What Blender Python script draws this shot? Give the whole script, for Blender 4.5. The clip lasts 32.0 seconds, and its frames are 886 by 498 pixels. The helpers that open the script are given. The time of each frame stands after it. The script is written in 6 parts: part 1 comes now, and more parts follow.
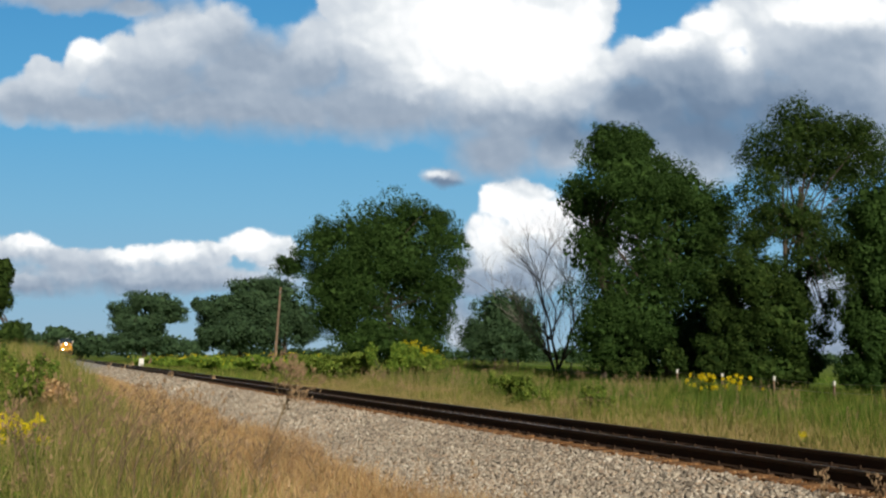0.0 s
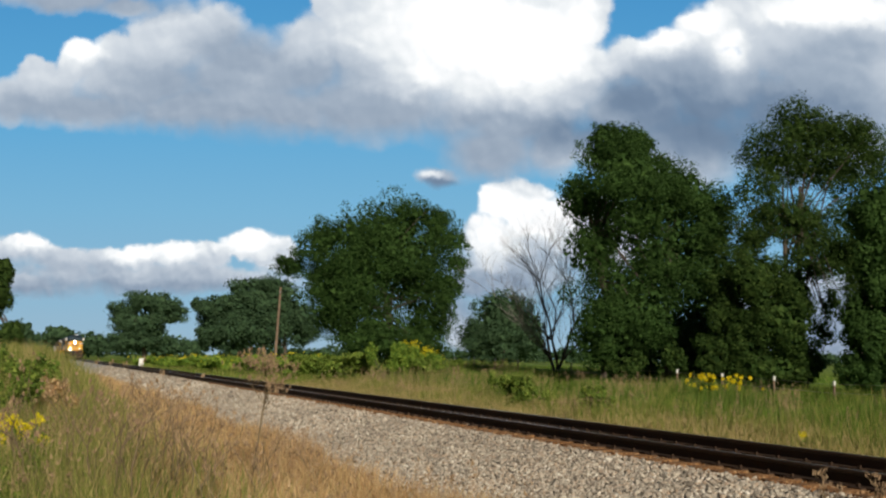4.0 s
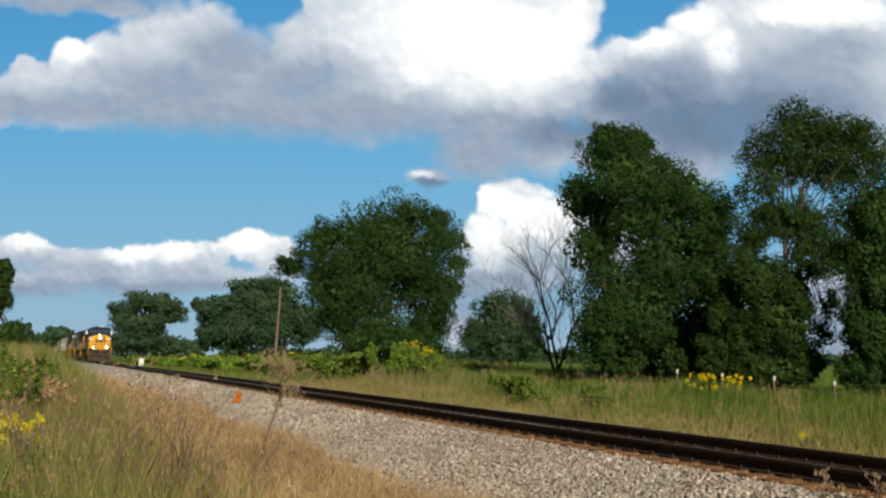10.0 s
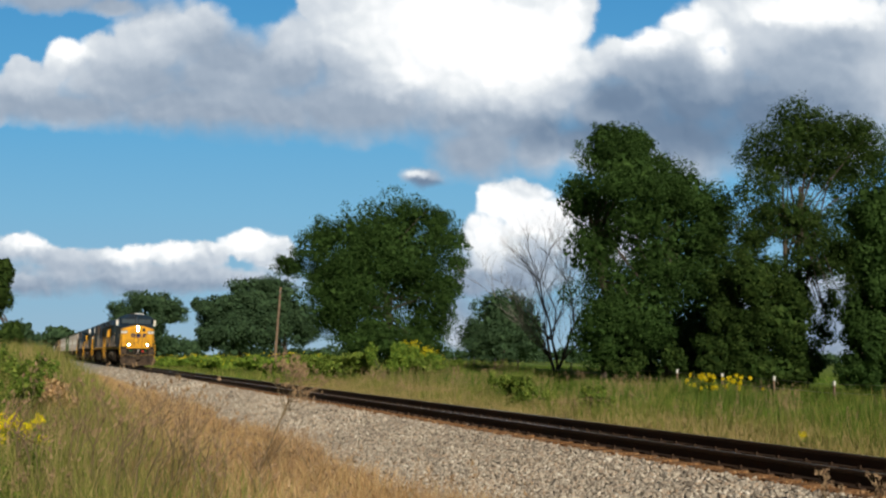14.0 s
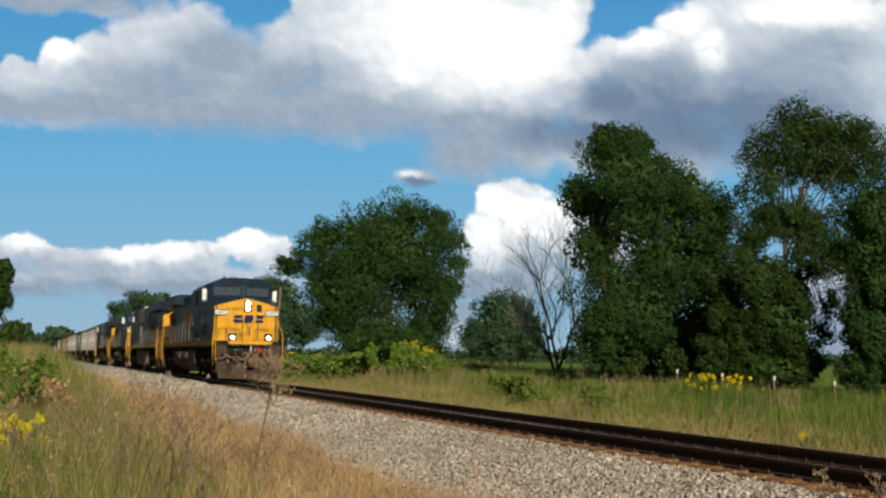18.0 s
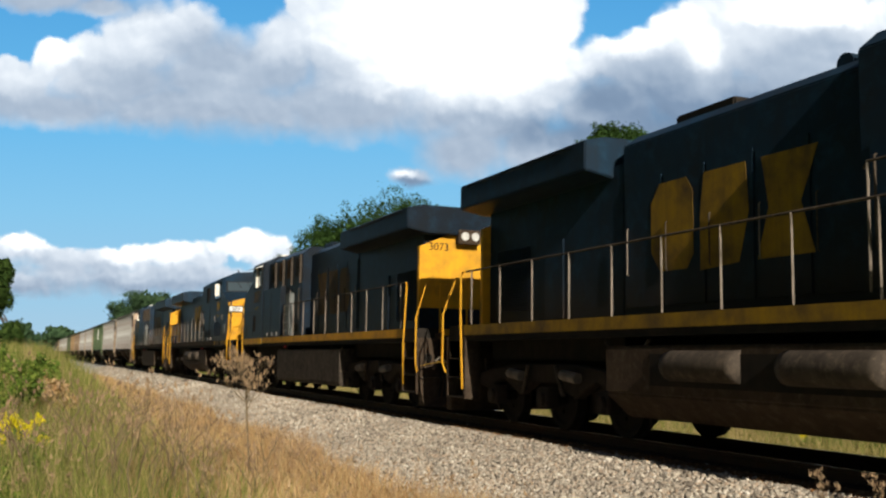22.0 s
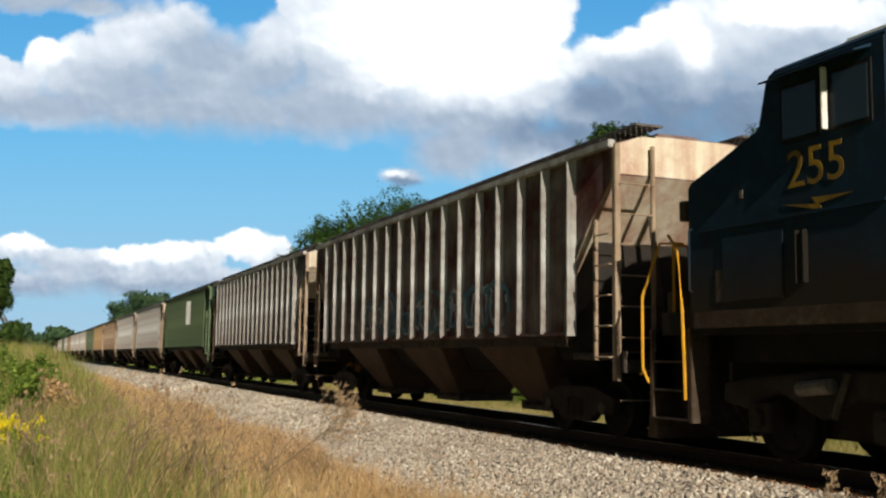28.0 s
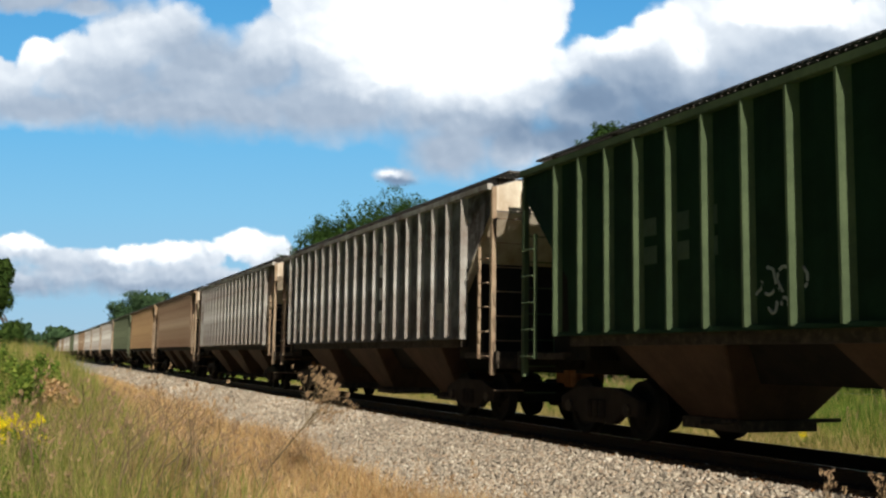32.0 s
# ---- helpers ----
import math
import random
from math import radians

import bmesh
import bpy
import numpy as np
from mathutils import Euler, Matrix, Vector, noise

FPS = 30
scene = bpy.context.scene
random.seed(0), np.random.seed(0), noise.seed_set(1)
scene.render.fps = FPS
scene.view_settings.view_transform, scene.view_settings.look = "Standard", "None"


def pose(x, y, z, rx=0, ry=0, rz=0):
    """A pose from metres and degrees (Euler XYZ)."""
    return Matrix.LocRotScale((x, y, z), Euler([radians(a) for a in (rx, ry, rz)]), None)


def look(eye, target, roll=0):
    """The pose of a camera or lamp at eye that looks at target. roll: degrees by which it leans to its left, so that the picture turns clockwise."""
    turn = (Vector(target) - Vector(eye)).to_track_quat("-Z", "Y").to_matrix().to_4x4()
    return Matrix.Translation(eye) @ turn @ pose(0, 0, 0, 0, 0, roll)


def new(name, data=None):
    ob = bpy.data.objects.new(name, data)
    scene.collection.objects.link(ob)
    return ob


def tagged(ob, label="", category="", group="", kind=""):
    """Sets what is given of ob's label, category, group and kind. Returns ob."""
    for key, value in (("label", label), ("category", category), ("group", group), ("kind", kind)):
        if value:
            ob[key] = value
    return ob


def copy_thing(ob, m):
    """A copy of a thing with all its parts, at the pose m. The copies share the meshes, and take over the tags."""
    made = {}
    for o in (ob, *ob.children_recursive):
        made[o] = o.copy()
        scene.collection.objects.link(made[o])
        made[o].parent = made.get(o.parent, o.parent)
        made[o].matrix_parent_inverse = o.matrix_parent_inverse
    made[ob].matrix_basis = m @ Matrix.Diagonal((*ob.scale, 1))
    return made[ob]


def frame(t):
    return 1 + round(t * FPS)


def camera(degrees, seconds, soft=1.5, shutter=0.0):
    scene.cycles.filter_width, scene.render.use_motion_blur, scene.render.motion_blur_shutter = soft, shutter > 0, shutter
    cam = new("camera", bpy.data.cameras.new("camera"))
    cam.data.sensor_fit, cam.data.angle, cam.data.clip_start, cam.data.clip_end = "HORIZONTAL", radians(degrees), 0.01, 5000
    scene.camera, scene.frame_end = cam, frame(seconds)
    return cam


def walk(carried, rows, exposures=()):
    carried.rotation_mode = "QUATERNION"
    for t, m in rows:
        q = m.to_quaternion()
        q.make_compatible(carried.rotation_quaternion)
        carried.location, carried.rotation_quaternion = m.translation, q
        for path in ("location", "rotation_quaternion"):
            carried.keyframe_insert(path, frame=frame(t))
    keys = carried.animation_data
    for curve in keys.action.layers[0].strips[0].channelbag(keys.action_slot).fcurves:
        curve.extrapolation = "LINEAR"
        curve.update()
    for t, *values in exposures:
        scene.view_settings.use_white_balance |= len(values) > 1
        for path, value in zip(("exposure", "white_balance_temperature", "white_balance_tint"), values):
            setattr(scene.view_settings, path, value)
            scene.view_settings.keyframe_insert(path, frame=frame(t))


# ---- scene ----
YAW, PITCH = 67.861, 6.104
EYE = Vector((0.0, -9.544, 1.211))
AHEAD = Vector((-math.sin(radians(YAW)), math.cos(radians(YAW)), 0))      # level way of sight
ACROSS = Vector((math.cos(radians(YAW)), math.sin(radians(YAW)), 0))      # level, to the right of it
cam = camera(47.15, 32.0, soft=2.3)
SIGHT = look(EYE, EYE + AHEAD * math.cos(radians(PITCH)) + Vector((0, 0, math.sin(radians(PITCH)))), 0.748)
walk(cam, [(0.0, SIGHT), (32.0, SIGHT)], exposures=[(0, 0.0), (20.2, 0.0), (22.3, 0.36), (32, 0.31)])

# ---------- light ----------
SUN_EL, SUN_AZ = 27.0, -4.0      # degrees; azimuth from +x, minus is towards the camera's side of the track
world = bpy.data.worlds.new("world")
scene.world = world
world.use_nodes = True
wn = world.node_tree.nodes
sky = wn.new("ShaderNodeTexSky")
sky.sky_type, sky.sun_disc = "NISHITA", False
sky.sun_elevation, sky.sun_rotation = radians(SUN_EL), radians(90 - SUN_AZ)
sky.air_density, sky.dust_density, sky.ozone_density = 1.0, 0.6, 2.0
wn["Background"].inputs[1].default_value = 0.019
world.node_tree.links.new(sky.outputs[0], wn["Background"].inputs[0])
sun = new("sun", bpy.data.lights.new("sun", "SUN"))
sun.data.energy, sun.data.angle, sun.data.color = 4.5, radians(0.6), (1.0, 0.92, 0.78)
sun_way = Vector((math.cos(radians(SUN_EL)) * math.cos(radians(SUN_AZ)), math.cos(radians(SUN_EL)) * math.sin(radians(SUN_AZ)), math.sin(radians(SUN_EL))))
sun.matrix_world = look(sun_way * 50, (0, 0, 0))


# ---------- materials ----------
def shader(name, rough=0.8, metal=0.0):
    m = bpy.data.materials.new(name)
    m.use_nodes = True
    b = m.node_tree.nodes["Principled BSDF"]
    b.inputs["Roughness"].default_value, b.inputs["Metallic"].default_value = rough, metal
    return m, m.node_tree.nodes, m.node_tree.links, b


def ramp(n, stops):
    r = n.new("ShaderNodeValToRGB")
    while len(r.color_ramp.elements) < len(stops):
        r.color_ramp.elements.new(0.5)
    for e, (p, c) in zip(r.color_ramp.elements, stops):
        e.position, e.color = p, (*c, 1)
    return r


def noise_node(n, l, scale, detail=4, rough=0.6, space="Object", squash=None):
    t = n.new("ShaderNodeTexCoord")
    out = t.outputs[space]
    if squash:
        mp = n.new("ShaderNodeMapping")
        mp.inputs["Scale"].default_value = squash
        l.new(out, mp.inputs[0])
        out = mp.outputs[0]
    k = n.new("ShaderNodeTexNoise")
    k.inputs["Scale"].default_value, k.inputs["Detail"].default_value, k.inputs["Roughness"].default_value = scale, detail, rough
    l.new(out, k.inputs["Vector"])
    return k


def bump(n, l, b, source, strength, dist=0.02):
    k = n.new("ShaderNodeBump")
    k.inputs["Strength"].default_value, k.inputs["Distance"].default_value = strength, dist
    l.new(source, k.inputs["Height"])
    l.new(k.outputs[0], b.inputs["Normal"])


def mix(n, l, fac, a, b, blend="MIX"):
    k = n.new("ShaderNodeMix")
    k.data_type, k.blend_type = "RGBA", blend
    for sock, val in ((k.inputs[0], fac), (k.inputs[6], a), (k.inputs[7], b)):
        if isinstance(val, bpy.types.NodeSocket):
            l.new(val, sock)
        elif isinstance(val, (int, float)):
            sock.default_value = val
        else:
            sock.default_value = (*val, 1)
    return k.outputs[2]


def weathered(name, base, dirt, rough=0.6, metal=0.0, amount=0.5, streak=True, scale=1.2, grain=0.15, lighter=None, gloss=None, splash=None):
    """Painted metal with grime in blotches and, if streak, in vertical runs."""
    m, n, l, b = shader(name, rough, metal)
    b.inputs["Specular IOR Level"].default_value = gloss if gloss else 0.07 if rough > 0.39 else 0.35
    blot = noise_node(n, l, scale, 6, 0.65)
    r1 = ramp(n, [(0.42 - 0.2 * (amount - 0.5), (0, 0, 0)), (0.78 - 0.2 * (amount - 0.5), (1, 1, 1))])
    l.new(blot.outputs[0], r1.inputs[0])
    col = mix(n, l, r1.outputs[0], base, dirt)
    if lighter:
        k = noise_node(n, l, 3.1 * scale, 5, 0.7)
        r3 = ramp(n, [(0.5, (0, 0, 0)), (0.72, (1, 1, 1))])
        l.new(k.outputs[0], r3.inputs[0])
        col = mix(n, l, r3.outputs[0], col, lighter)
    if streak:
        run = noise_node(n, l, 1.0, 4, 0.6, squash=(5.0, 5.0, 0.35))
        r2 = ramp(n, [(0.45, (0, 0, 0)), (0.75, (1, 1, 1))])
        l.new(run.outputs[0], r2.inputs[0])
        half = n.new("ShaderNodeMath")
        half.operation = "MULTIPLY"
        half.inputs[1].default_value = 0.75 * amount
        l.new(r2.outputs[0], half.inputs[0])
        col = mix(n, l, half.outputs[0], col, dirt)
    if splash:
        # road dirt thrown up over the lower body
        tc, sp, ad, mr = n.new("ShaderNodeTexCoord"), n.new("ShaderNodeSeparateXYZ"), n.new("ShaderNodeMath"), n.new("ShaderNodeMapRange")
        l.new(tc.outputs["Object"], sp.inputs[0])
        ad.operation = "MULTIPLY_ADD"
        ad.inputs[1].default_value = 1.1
        l.new(blot.outputs[0], ad.inputs[0])
        l.new(sp.outputs[2], ad.inputs[2])
        mr.inputs["From Min"].default_value, mr.inputs["From Max"].default_value = 3.3, 2.5
        mr.inputs["To Max"].default_value = 0.85
        l.new(ad.outputs[0], mr.inputs["Value"])
        col = mix(n, l, mr.outputs[0], col, splash)
    fine = noise_node(n, l, 40, 3, 0.6)
    l.new(mix(n, l, grain, col, fine.outputs[0], "OVERLAY"), b.inputs["Base Color"])
    bump(n, l, b, blot.outputs[0], 0.15, 0.01)
    return m


def plain(name, col, rough=0.6, metal=0.0, grain=0.12):
    return weathered(name, col, tuple(0.6 * c for c in col), rough, metal, 0.4, False, 2.5, grain)


def island(name, stops, rough=0.85, translucent=0.0, bump_scale=0):
    """Colour varies from piece to piece of one mesh."""
    m, n, l, b = shader(name, rough)
    g = n.new("ShaderNodeNewGeometry")
    r = ramp(n, stops)
    l.new(g.outputs["Random Per Island"], r.inputs[0])
    big = noise_node(n, l, 0.35, 3)
    col = mix(n, l, 0.45, r.outputs[0], big.outputs[0], "OVERLAY")
    if bump_scale:
        k = noise_node(n, l, bump_scale, 4)
        col = mix(n, l, 0.35, col, k.outputs[0], "OVERLAY")
        bump(n, l, b, k.outputs[0], 0.4, 0.01)
    l.new(col, b.inputs["Base Color"])
    b.inputs["Specular IOR Level"].default_value = 0.15
    if translucent:
        t = n.new("ShaderNodeBsdfTranslucent")
        s = n.new("ShaderNodeMixShader")
        s.inputs[0].default_value = translucent
        l.new(col, t.inputs[0])
        l.new(b.outputs[0], s.inputs[1])
        l.new(t.outputs[0], s.inputs[2])
        l.new(s.outputs[0], n["Material Output"].inputs[0])
    return m


def glow(name, col, strength):
    m, n, l, b = shader(name, 0.3)
    b.inputs["Base Color"].default_value = (*col, 1)
    b.inputs["Emission Color"].default_value = (*col, 1)
    b.inputs["Emission Strength"].default_value = strength
    return m


NAVY = weathered("navy_paint", (0.012, 0.029, 0.052), (0.018, 0.019, 0.021), 0.42, 0, 0.5, lighter=(0.016, 0.044, 0.076), gloss=0.09, splash=(0.036, 0.024, 0.015))
NAVY_CLEAN = weathered("navy_paint_clean", (0.008, 0.015, 0.026), (0.01, 0.011, 0.012), 0.4, 0, 0.4, lighter=(0.011, 0.027, 0.047), gloss=0.11)
YELLOW = weathered("yellow_paint", (0.72, 0.36, 0.025), (0.3, 0.16, 0.04), 0.5, 0, 0.28, scale=2.0, grain=0.08)
YELLOW_OLD = weathered("faded_yellow_paint", (0.36, 0.21, 0.02), (0.09, 0.06, 0.035), 0.6, 0, 0.65, scale=1.6)
BLUE = plain("blue_lettering", (0.013, 0.022, 0.075), 0.5)
GRIME = weathered("grimy_steel", (0.075, 0.06, 0.047), (0.03, 0.024, 0.02), 0.75, 0, 0.55, scale=3, lighter=(0.13, 0.1, 0.075))
# soot on steel; the same dark also paints shade into recesses
SOOT_SHADE = weathered("sooty_shade_steel", (0.02, 0.018, 0.016), (0.035, 0.028, 0.022), 0.8, 0, 0.5, scale=3)
PILOT = weathered("dusty_brown_steel", (0.072, 0.05, 0.034), (0.034, 0.024, 0.017), 0.75, 0, 0.55, scale=2.2, lighter=(0.105, 0.08, 0.06))
POST = weathered("dusty_tan_post", (0.24, 0.2, 0.165), (0.06, 0.048, 0.037), 0.7, 0, 0.5, scale=3)
TRUCK = weathered("oily_cast_steel", (0.034, 0.027, 0.022), (0.058, 0.043, 0.032), 0.8, 0, 0.45, scale=3)
STEEL = weathered("worn_steel", (0.32, 0.31, 0.3), (0.16, 0.11, 0.08), 0.4, 0.8, 0.5, scale=4)
RAIL_STEEL = weathered("rail_steel", (0.05, 0.036, 0.028), (0.075, 0.042, 0.025), 0.6, 0.2, 0.5, scale=2)
RAIL_TOP = plain("polished_rail_head", (0.3, 0.29, 0.28), 0.3, 0.9)
RUST = weathered("orange_rust", (0.26, 0.12, 0.05), (0.1, 0.055, 0.03), 0.85, 0, 0.5, scale=4)
TIE = weathered("creosoted_timber", (0.15, 0.085, 0.045), (0.3, 0.145, 0.055), 0.9, 0, 0.5, False, 5)
WHITE = plain("white_paint", (0.75, 0.74, 0.7), 0.5)
MIRROR_WHITE = plain("pale_cloth_shade", (0.8, 0.77, 0.68), 0.7)
RUBBER = plain("black_rubber", (0.02, 0.02, 0.02), 0.7)
RED = plain("red_paint", (0.5, 0.03, 0.02), 0.5)
DARK_RED = plain("dull_red_paint", (0.16, 0.02, 0.018), 0.7)
GREEN_VALVE = plain("green_paint", (0.03, 0.12, 0.05), 0.5)
# windscreen base lifted above the side panes to suggest a sunlit cab inside
GLASS, _n, _l, _b = shader("dark_glass", 0.06)
_b.inputs["Base Color"].default_value = (0.055, 0.075, 0.088, 1)
_b.inputs["Specular IOR Level"].default_value = 0.8
SIDE_GLASS, _n, _l, _b = shader("cab_side_glass", 0.06)
_b.inputs["Base Color"].default_value = (0.025, 0.035, 0.04, 1)
_b.inputs["Specular IOR Level"].default_value = 0.7
LAMP = glow("lit_lamp", (1.0, 0.93, 0.78), 300)
LAMP_OFF = plain("lamp_glass", (0.6, 0.6, 0.58), 0.15)
BARK = weathered("grey_brown_bark", (0.11, 0.09, 0.07), (0.05, 0.04, 0.033), 0.95, 0, 0.5, True, 4)
DEAD_WOOD = weathered("bare_grey_wood", (0.27, 0.25, 0.23), (0.15, 0.135, 0.12), 0.9, 0, 0.5, True, 4)
POLE_WOOD = weathered("weathered_pole", (0.24, 0.17, 0.12), (0.12, 0.085, 0.06), 0.9, 0, 0.5, True, 3)
BALLAST = island("crushed_stone", [(0.0, (0.15, 0.125, 0.1)), (0.3, (0.36, 0.31, 0.25)), (0.6, (0.49, 0.435, 0.355)), (0.85, (0.37, 0.275, 0.195)), (1.0, (0.68, 0.63, 0.54))], 0.9, bump_scale=30)
RUSTY_STONE = island("rust_stained_stone", [(0.0, (0.11, 0.05, 0.022)), (0.5, (0.28, 0.13, 0.045)), (1.0, (0.4, 0.25, 0.13))], 0.9)
DRY = island("dry_grass", [(0.0, (0.34, 0.19, 0.09)), (0.4, (0.56, 0.36, 0.17)), (0.8, (0.7, 0.5, 0.27)), (1.0, (0.28, 0.24, 0.09))], 0.85, 0.35)
GREEN_GRASS = island("green_grass", [(0.0, (0.1, 0.14, 0.03)), (0.35, (0.2, 0.235, 0.05)), (0.65, (0.34, 0.33, 0.09)), (0.85, (0.5, 0.39, 0.17)), (1.0, (0.38, 0.26, 0.14))], 0.8, 0.38)
MIXED_GRASS = island("seeding_grass", [(0.0, (0.12, 0.15, 0.03)), (0.35, (0.3, 0.255, 0.08)), (0.7, (0.47, 0.355, 0.16)), (1.0, (0.6, 0.45, 0.24))], 0.85, 0.35)
WEED = island("weed_leaf", [(0.0, (0.085, 0.145, 0.024)), (0.5, (0.165, 0.25, 0.04)), (1.0, (0.3, 0.36, 0.07))], 0.7, 0.4)
FLOWER = island("yellow_flower", [(0.0, (0.66, 0.55, 0.01)), (1.0, (0.86, 0.74, 0.03))], 0.8, 0.2)
DEAD_STEM = weathered("dry_brown_stem", (0.2, 0.15, 0.09), (0.12, 0.09, 0.05), 0.9, 0, 0.5, False, 6)
SEED = island("dry_seed_head", [(0.0, (0.2, 0.13, 0.08)), (1.0, (0.42, 0.29, 0.17))], 0.9)
BRUSH = island("brush_leaf", [(0.0, (0.09, 0.17, 0.025)), (0.5, (0.18, 0.3, 0.045)), (1.0, (0.33, 0.42, 0.06))], 0.75, 0.4)
OAK_LEAF = island("oak_leaf", [(0.0, (0.026, 0.06, 0.013)), (0.5, (0.042, 0.09, 0.02)), (1.0, (0.066, 0.125, 0.028))], 0.8, 0.38)
ELM_LEAF = island("elm_leaf", [(0.0, (0.022, 0.05, 0.01)), (0.5, (0.042, 0.082, 0.016)), (1.0, (0.078, 0.125, 0.027))], 0.8, 0.4)
# bluer, paler leaf for distant trees: haze mixed into the colour
HAZED_LEAF = island("hazed_far_leaf", [(0.0, (0.032, 0.068, 0.032)), (0.5, (0.048, 0.092, 0.042)), (1.0, (0.068, 0.12, 0.054))], 0.8, 0.2)
MEADOW = island("meadow_green", [(0.0, (0.05, 0.1, 0.014)), (0.4, (0.12, 0.19, 0.028)), (0.7, (0.22, 0.26, 0.045)), (0.9, (0.37, 0.32, 0.1)), (1.0, (0.47, 0.37, 0.16))], 0.8, 0.35)

LUSH = island("lush_green", [(0.0, (0.055, 0.12, 0.016)), (0.5, (0.12, 0.21, 0.03)), (0.85, (0.2, 0.28, 0.05)), (1.0, (0.34, 0.31, 0.11))], 0.8, 0.4)


def ground_material():
    m, n, l, b = shader("field_ground", 0.95)
    b.inputs["Specular IOR Level"].default_value = 0.05
    big = noise_node(n, l, 0.12, 5)
    small = noise_node(n, l, 3.0, 5)
    r = ramp(n, [(0.3, (0.085, 0.15, 0.02)), (0.55, (0.14, 0.195, 0.03)), (0.8, (0.22, 0.21, 0.055))])
    l.new(big.outputs[0], r.inputs[0])
    l.new(mix(n, l, 0.5, r.outputs[0], small.outputs[0], "OVERLAY"), b.inputs["Base Color"])
    bump(n, l, b, small.outputs[0], 0.6, 0.08)
    return m


def bed_material():
    m, n, l, b = shader("ballast_bed", 0.95)
    b.inputs["Specular IOR Level"].default_value = 0.1
    t = n.new("ShaderNodeTexCoord")
    v = n.new("ShaderNodeTexVoronoi")
    v.inputs["Scale"].default_value = 9
    l.new(t.outputs["Object"], v.inputs["Vector"])
    r = ramp(n, [(0.0, (0.13, 0.115, 0.1)), (0.35, (0.36, 0.33, 0.29)), (0.7, (0.52, 0.48, 0.43)), (1.0, (0.66, 0.62, 0.56))])
    l.new(v.outputs["Color"], r.inputs[0])
    big = noise_node(n, l, 0.8, 4)
    l.new(mix(n, l, 0.4, r.outputs[0], big.outputs[0], "OVERLAY"), b.inputs["Base Color"])
    bump(n, l, b, v.outputs["Distance"], 0.8, 0.03)
    return m


GROUND, BED = ground_material(), bed_material()


# ---------- building ----------
class Form:
    """Collects faces of one mesh."""

    def __init__(self):
        self.v, self.f, self.slots = [], [], []

    def add(self, verts, faces, slot=0):
        k = len(self.v)
        self.v += [tuple(p) for p in verts]
        self.f += [tuple(i + k for i in q) for q in faces]
        self.slots += [slot] * len(faces)
        return self

    def box(self, x0, x1, y0, y1, z0, z1, slot=0):
        return self.add([(x0, y0, z0), (x1, y0, z0), (x1, y1, z0), (x0, y1, z0), (x0, y0, z1), (x1, y0, z1), (x1, y1, z1), (x0, y1, z1)],
                        [(0, 3, 2, 1), (4, 5, 6, 7), (0, 1, 5, 4), (1, 2, 6, 5), (2, 3, 7, 6), (3, 0, 4, 7)], slot)

    def prism(self, outline, axis, a, b, slot=0):
        """An outline of (u, w) swept along an axis from a to b; y: u=x, w=z; x: u=y, w=z; z: u=x, w=y."""
        def at(u, w, s):
            return {"x": (s, u, w), "y": (u, s, w), "z": (u, w, s)}[axis]
        k = len(outline)
        vs = [at(u, w, a) for u, w in outline] + [at(u, w, b) for u, w in outline]
        return self.add(vs, [tuple(range(k)), tuple(range(2 * k - 1, k - 1, -1))] + [(i, k + i, k + (i + 1) % k, (i + 1) % k) for i in range(k)], slot)

    def tube(self, pts, r, seg=6, r_end=None, slot=0):
        """A round bar along points, tapering to r_end."""
        pts = [Vector(p) for p in pts]
        rings = []
        for i, p in enumerate(pts):
            d = (pts[min(i + 1, len(pts) - 1)] - pts[max(i - 1, 0)]).normalized()
            s = d.cross(Vector((0, 0, 1)) if abs(d.z) < 0.9 else Vector((1, 0, 0))).normalized()
            u = s.cross(d)
            rr = r if r_end is None else r + (r_end - r) * i / (len(pts) - 1)
            rings.append([p + (s * math.cos(2 * math.pi * j / seg) + u * math.sin(2 * math.pi * j / seg)) * rr for j in range(seg)])
        faces = []
        for i in range(len(pts) - 1):
            for j in range(seg):
                faces.append((i * seg + j, i * seg + (j + 1) % seg, (i + 1) * seg + (j + 1) % seg, (i + 1) * seg + j))
        faces += [tuple(range(seg - 1, -1, -1)), tuple((len(pts) - 1) * seg + j for j in range(seg))]
        return self.add([p for ring in rings for p in ring], faces, slot)

    def mesh(self, name, mats, bevel=0.0, smooth=False):
        me = bpy.data.meshes.new(name)
        me.from_pydata(self.v, [], self.f)
        for m in mats if isinstance(mats, (list, tuple)) else [mats]:
            me.materials.append(m)
        if any(self.slots):
            me.polygons.foreach_set("material_index", self.slots)
        bm = bmesh.new()
        bm.from_mesh(me)
        bmesh.ops.recalc_face_normals(bm, faces=bm.faces)
        if bevel:
            sharp = [e for e in bm.edges if len(e.link_faces) == 2 and e.calc_face_angle(0) > 0.5]
            bmesh.ops.bevel(bm, geom=sharp, offset=bevel, segments=2, affect="EDGES", clamp_overlap=True)
        bm.to_mesh(me)
        bm.free()
        if smooth:
            me.polygons.foreach_set("use_smooth", [True] * len(me.polygons))
        me.update()
        return me


def part(name, form, mats, parent, label="", bevel=0.0, smooth=False, at=None):
    ob = new(name, form if isinstance(form, bpy.types.Mesh) else form.mesh(name, mats, bevel, smooth))
    ob.parent = parent
    if at is not None:
        ob.matrix_local = at
    return tagged(ob, label)


def thing(name, label, category, group="", m=None):
    ob = tagged(new(name), label, category, group)
    if m is not None:
        ob.matrix_world = m
    return ob


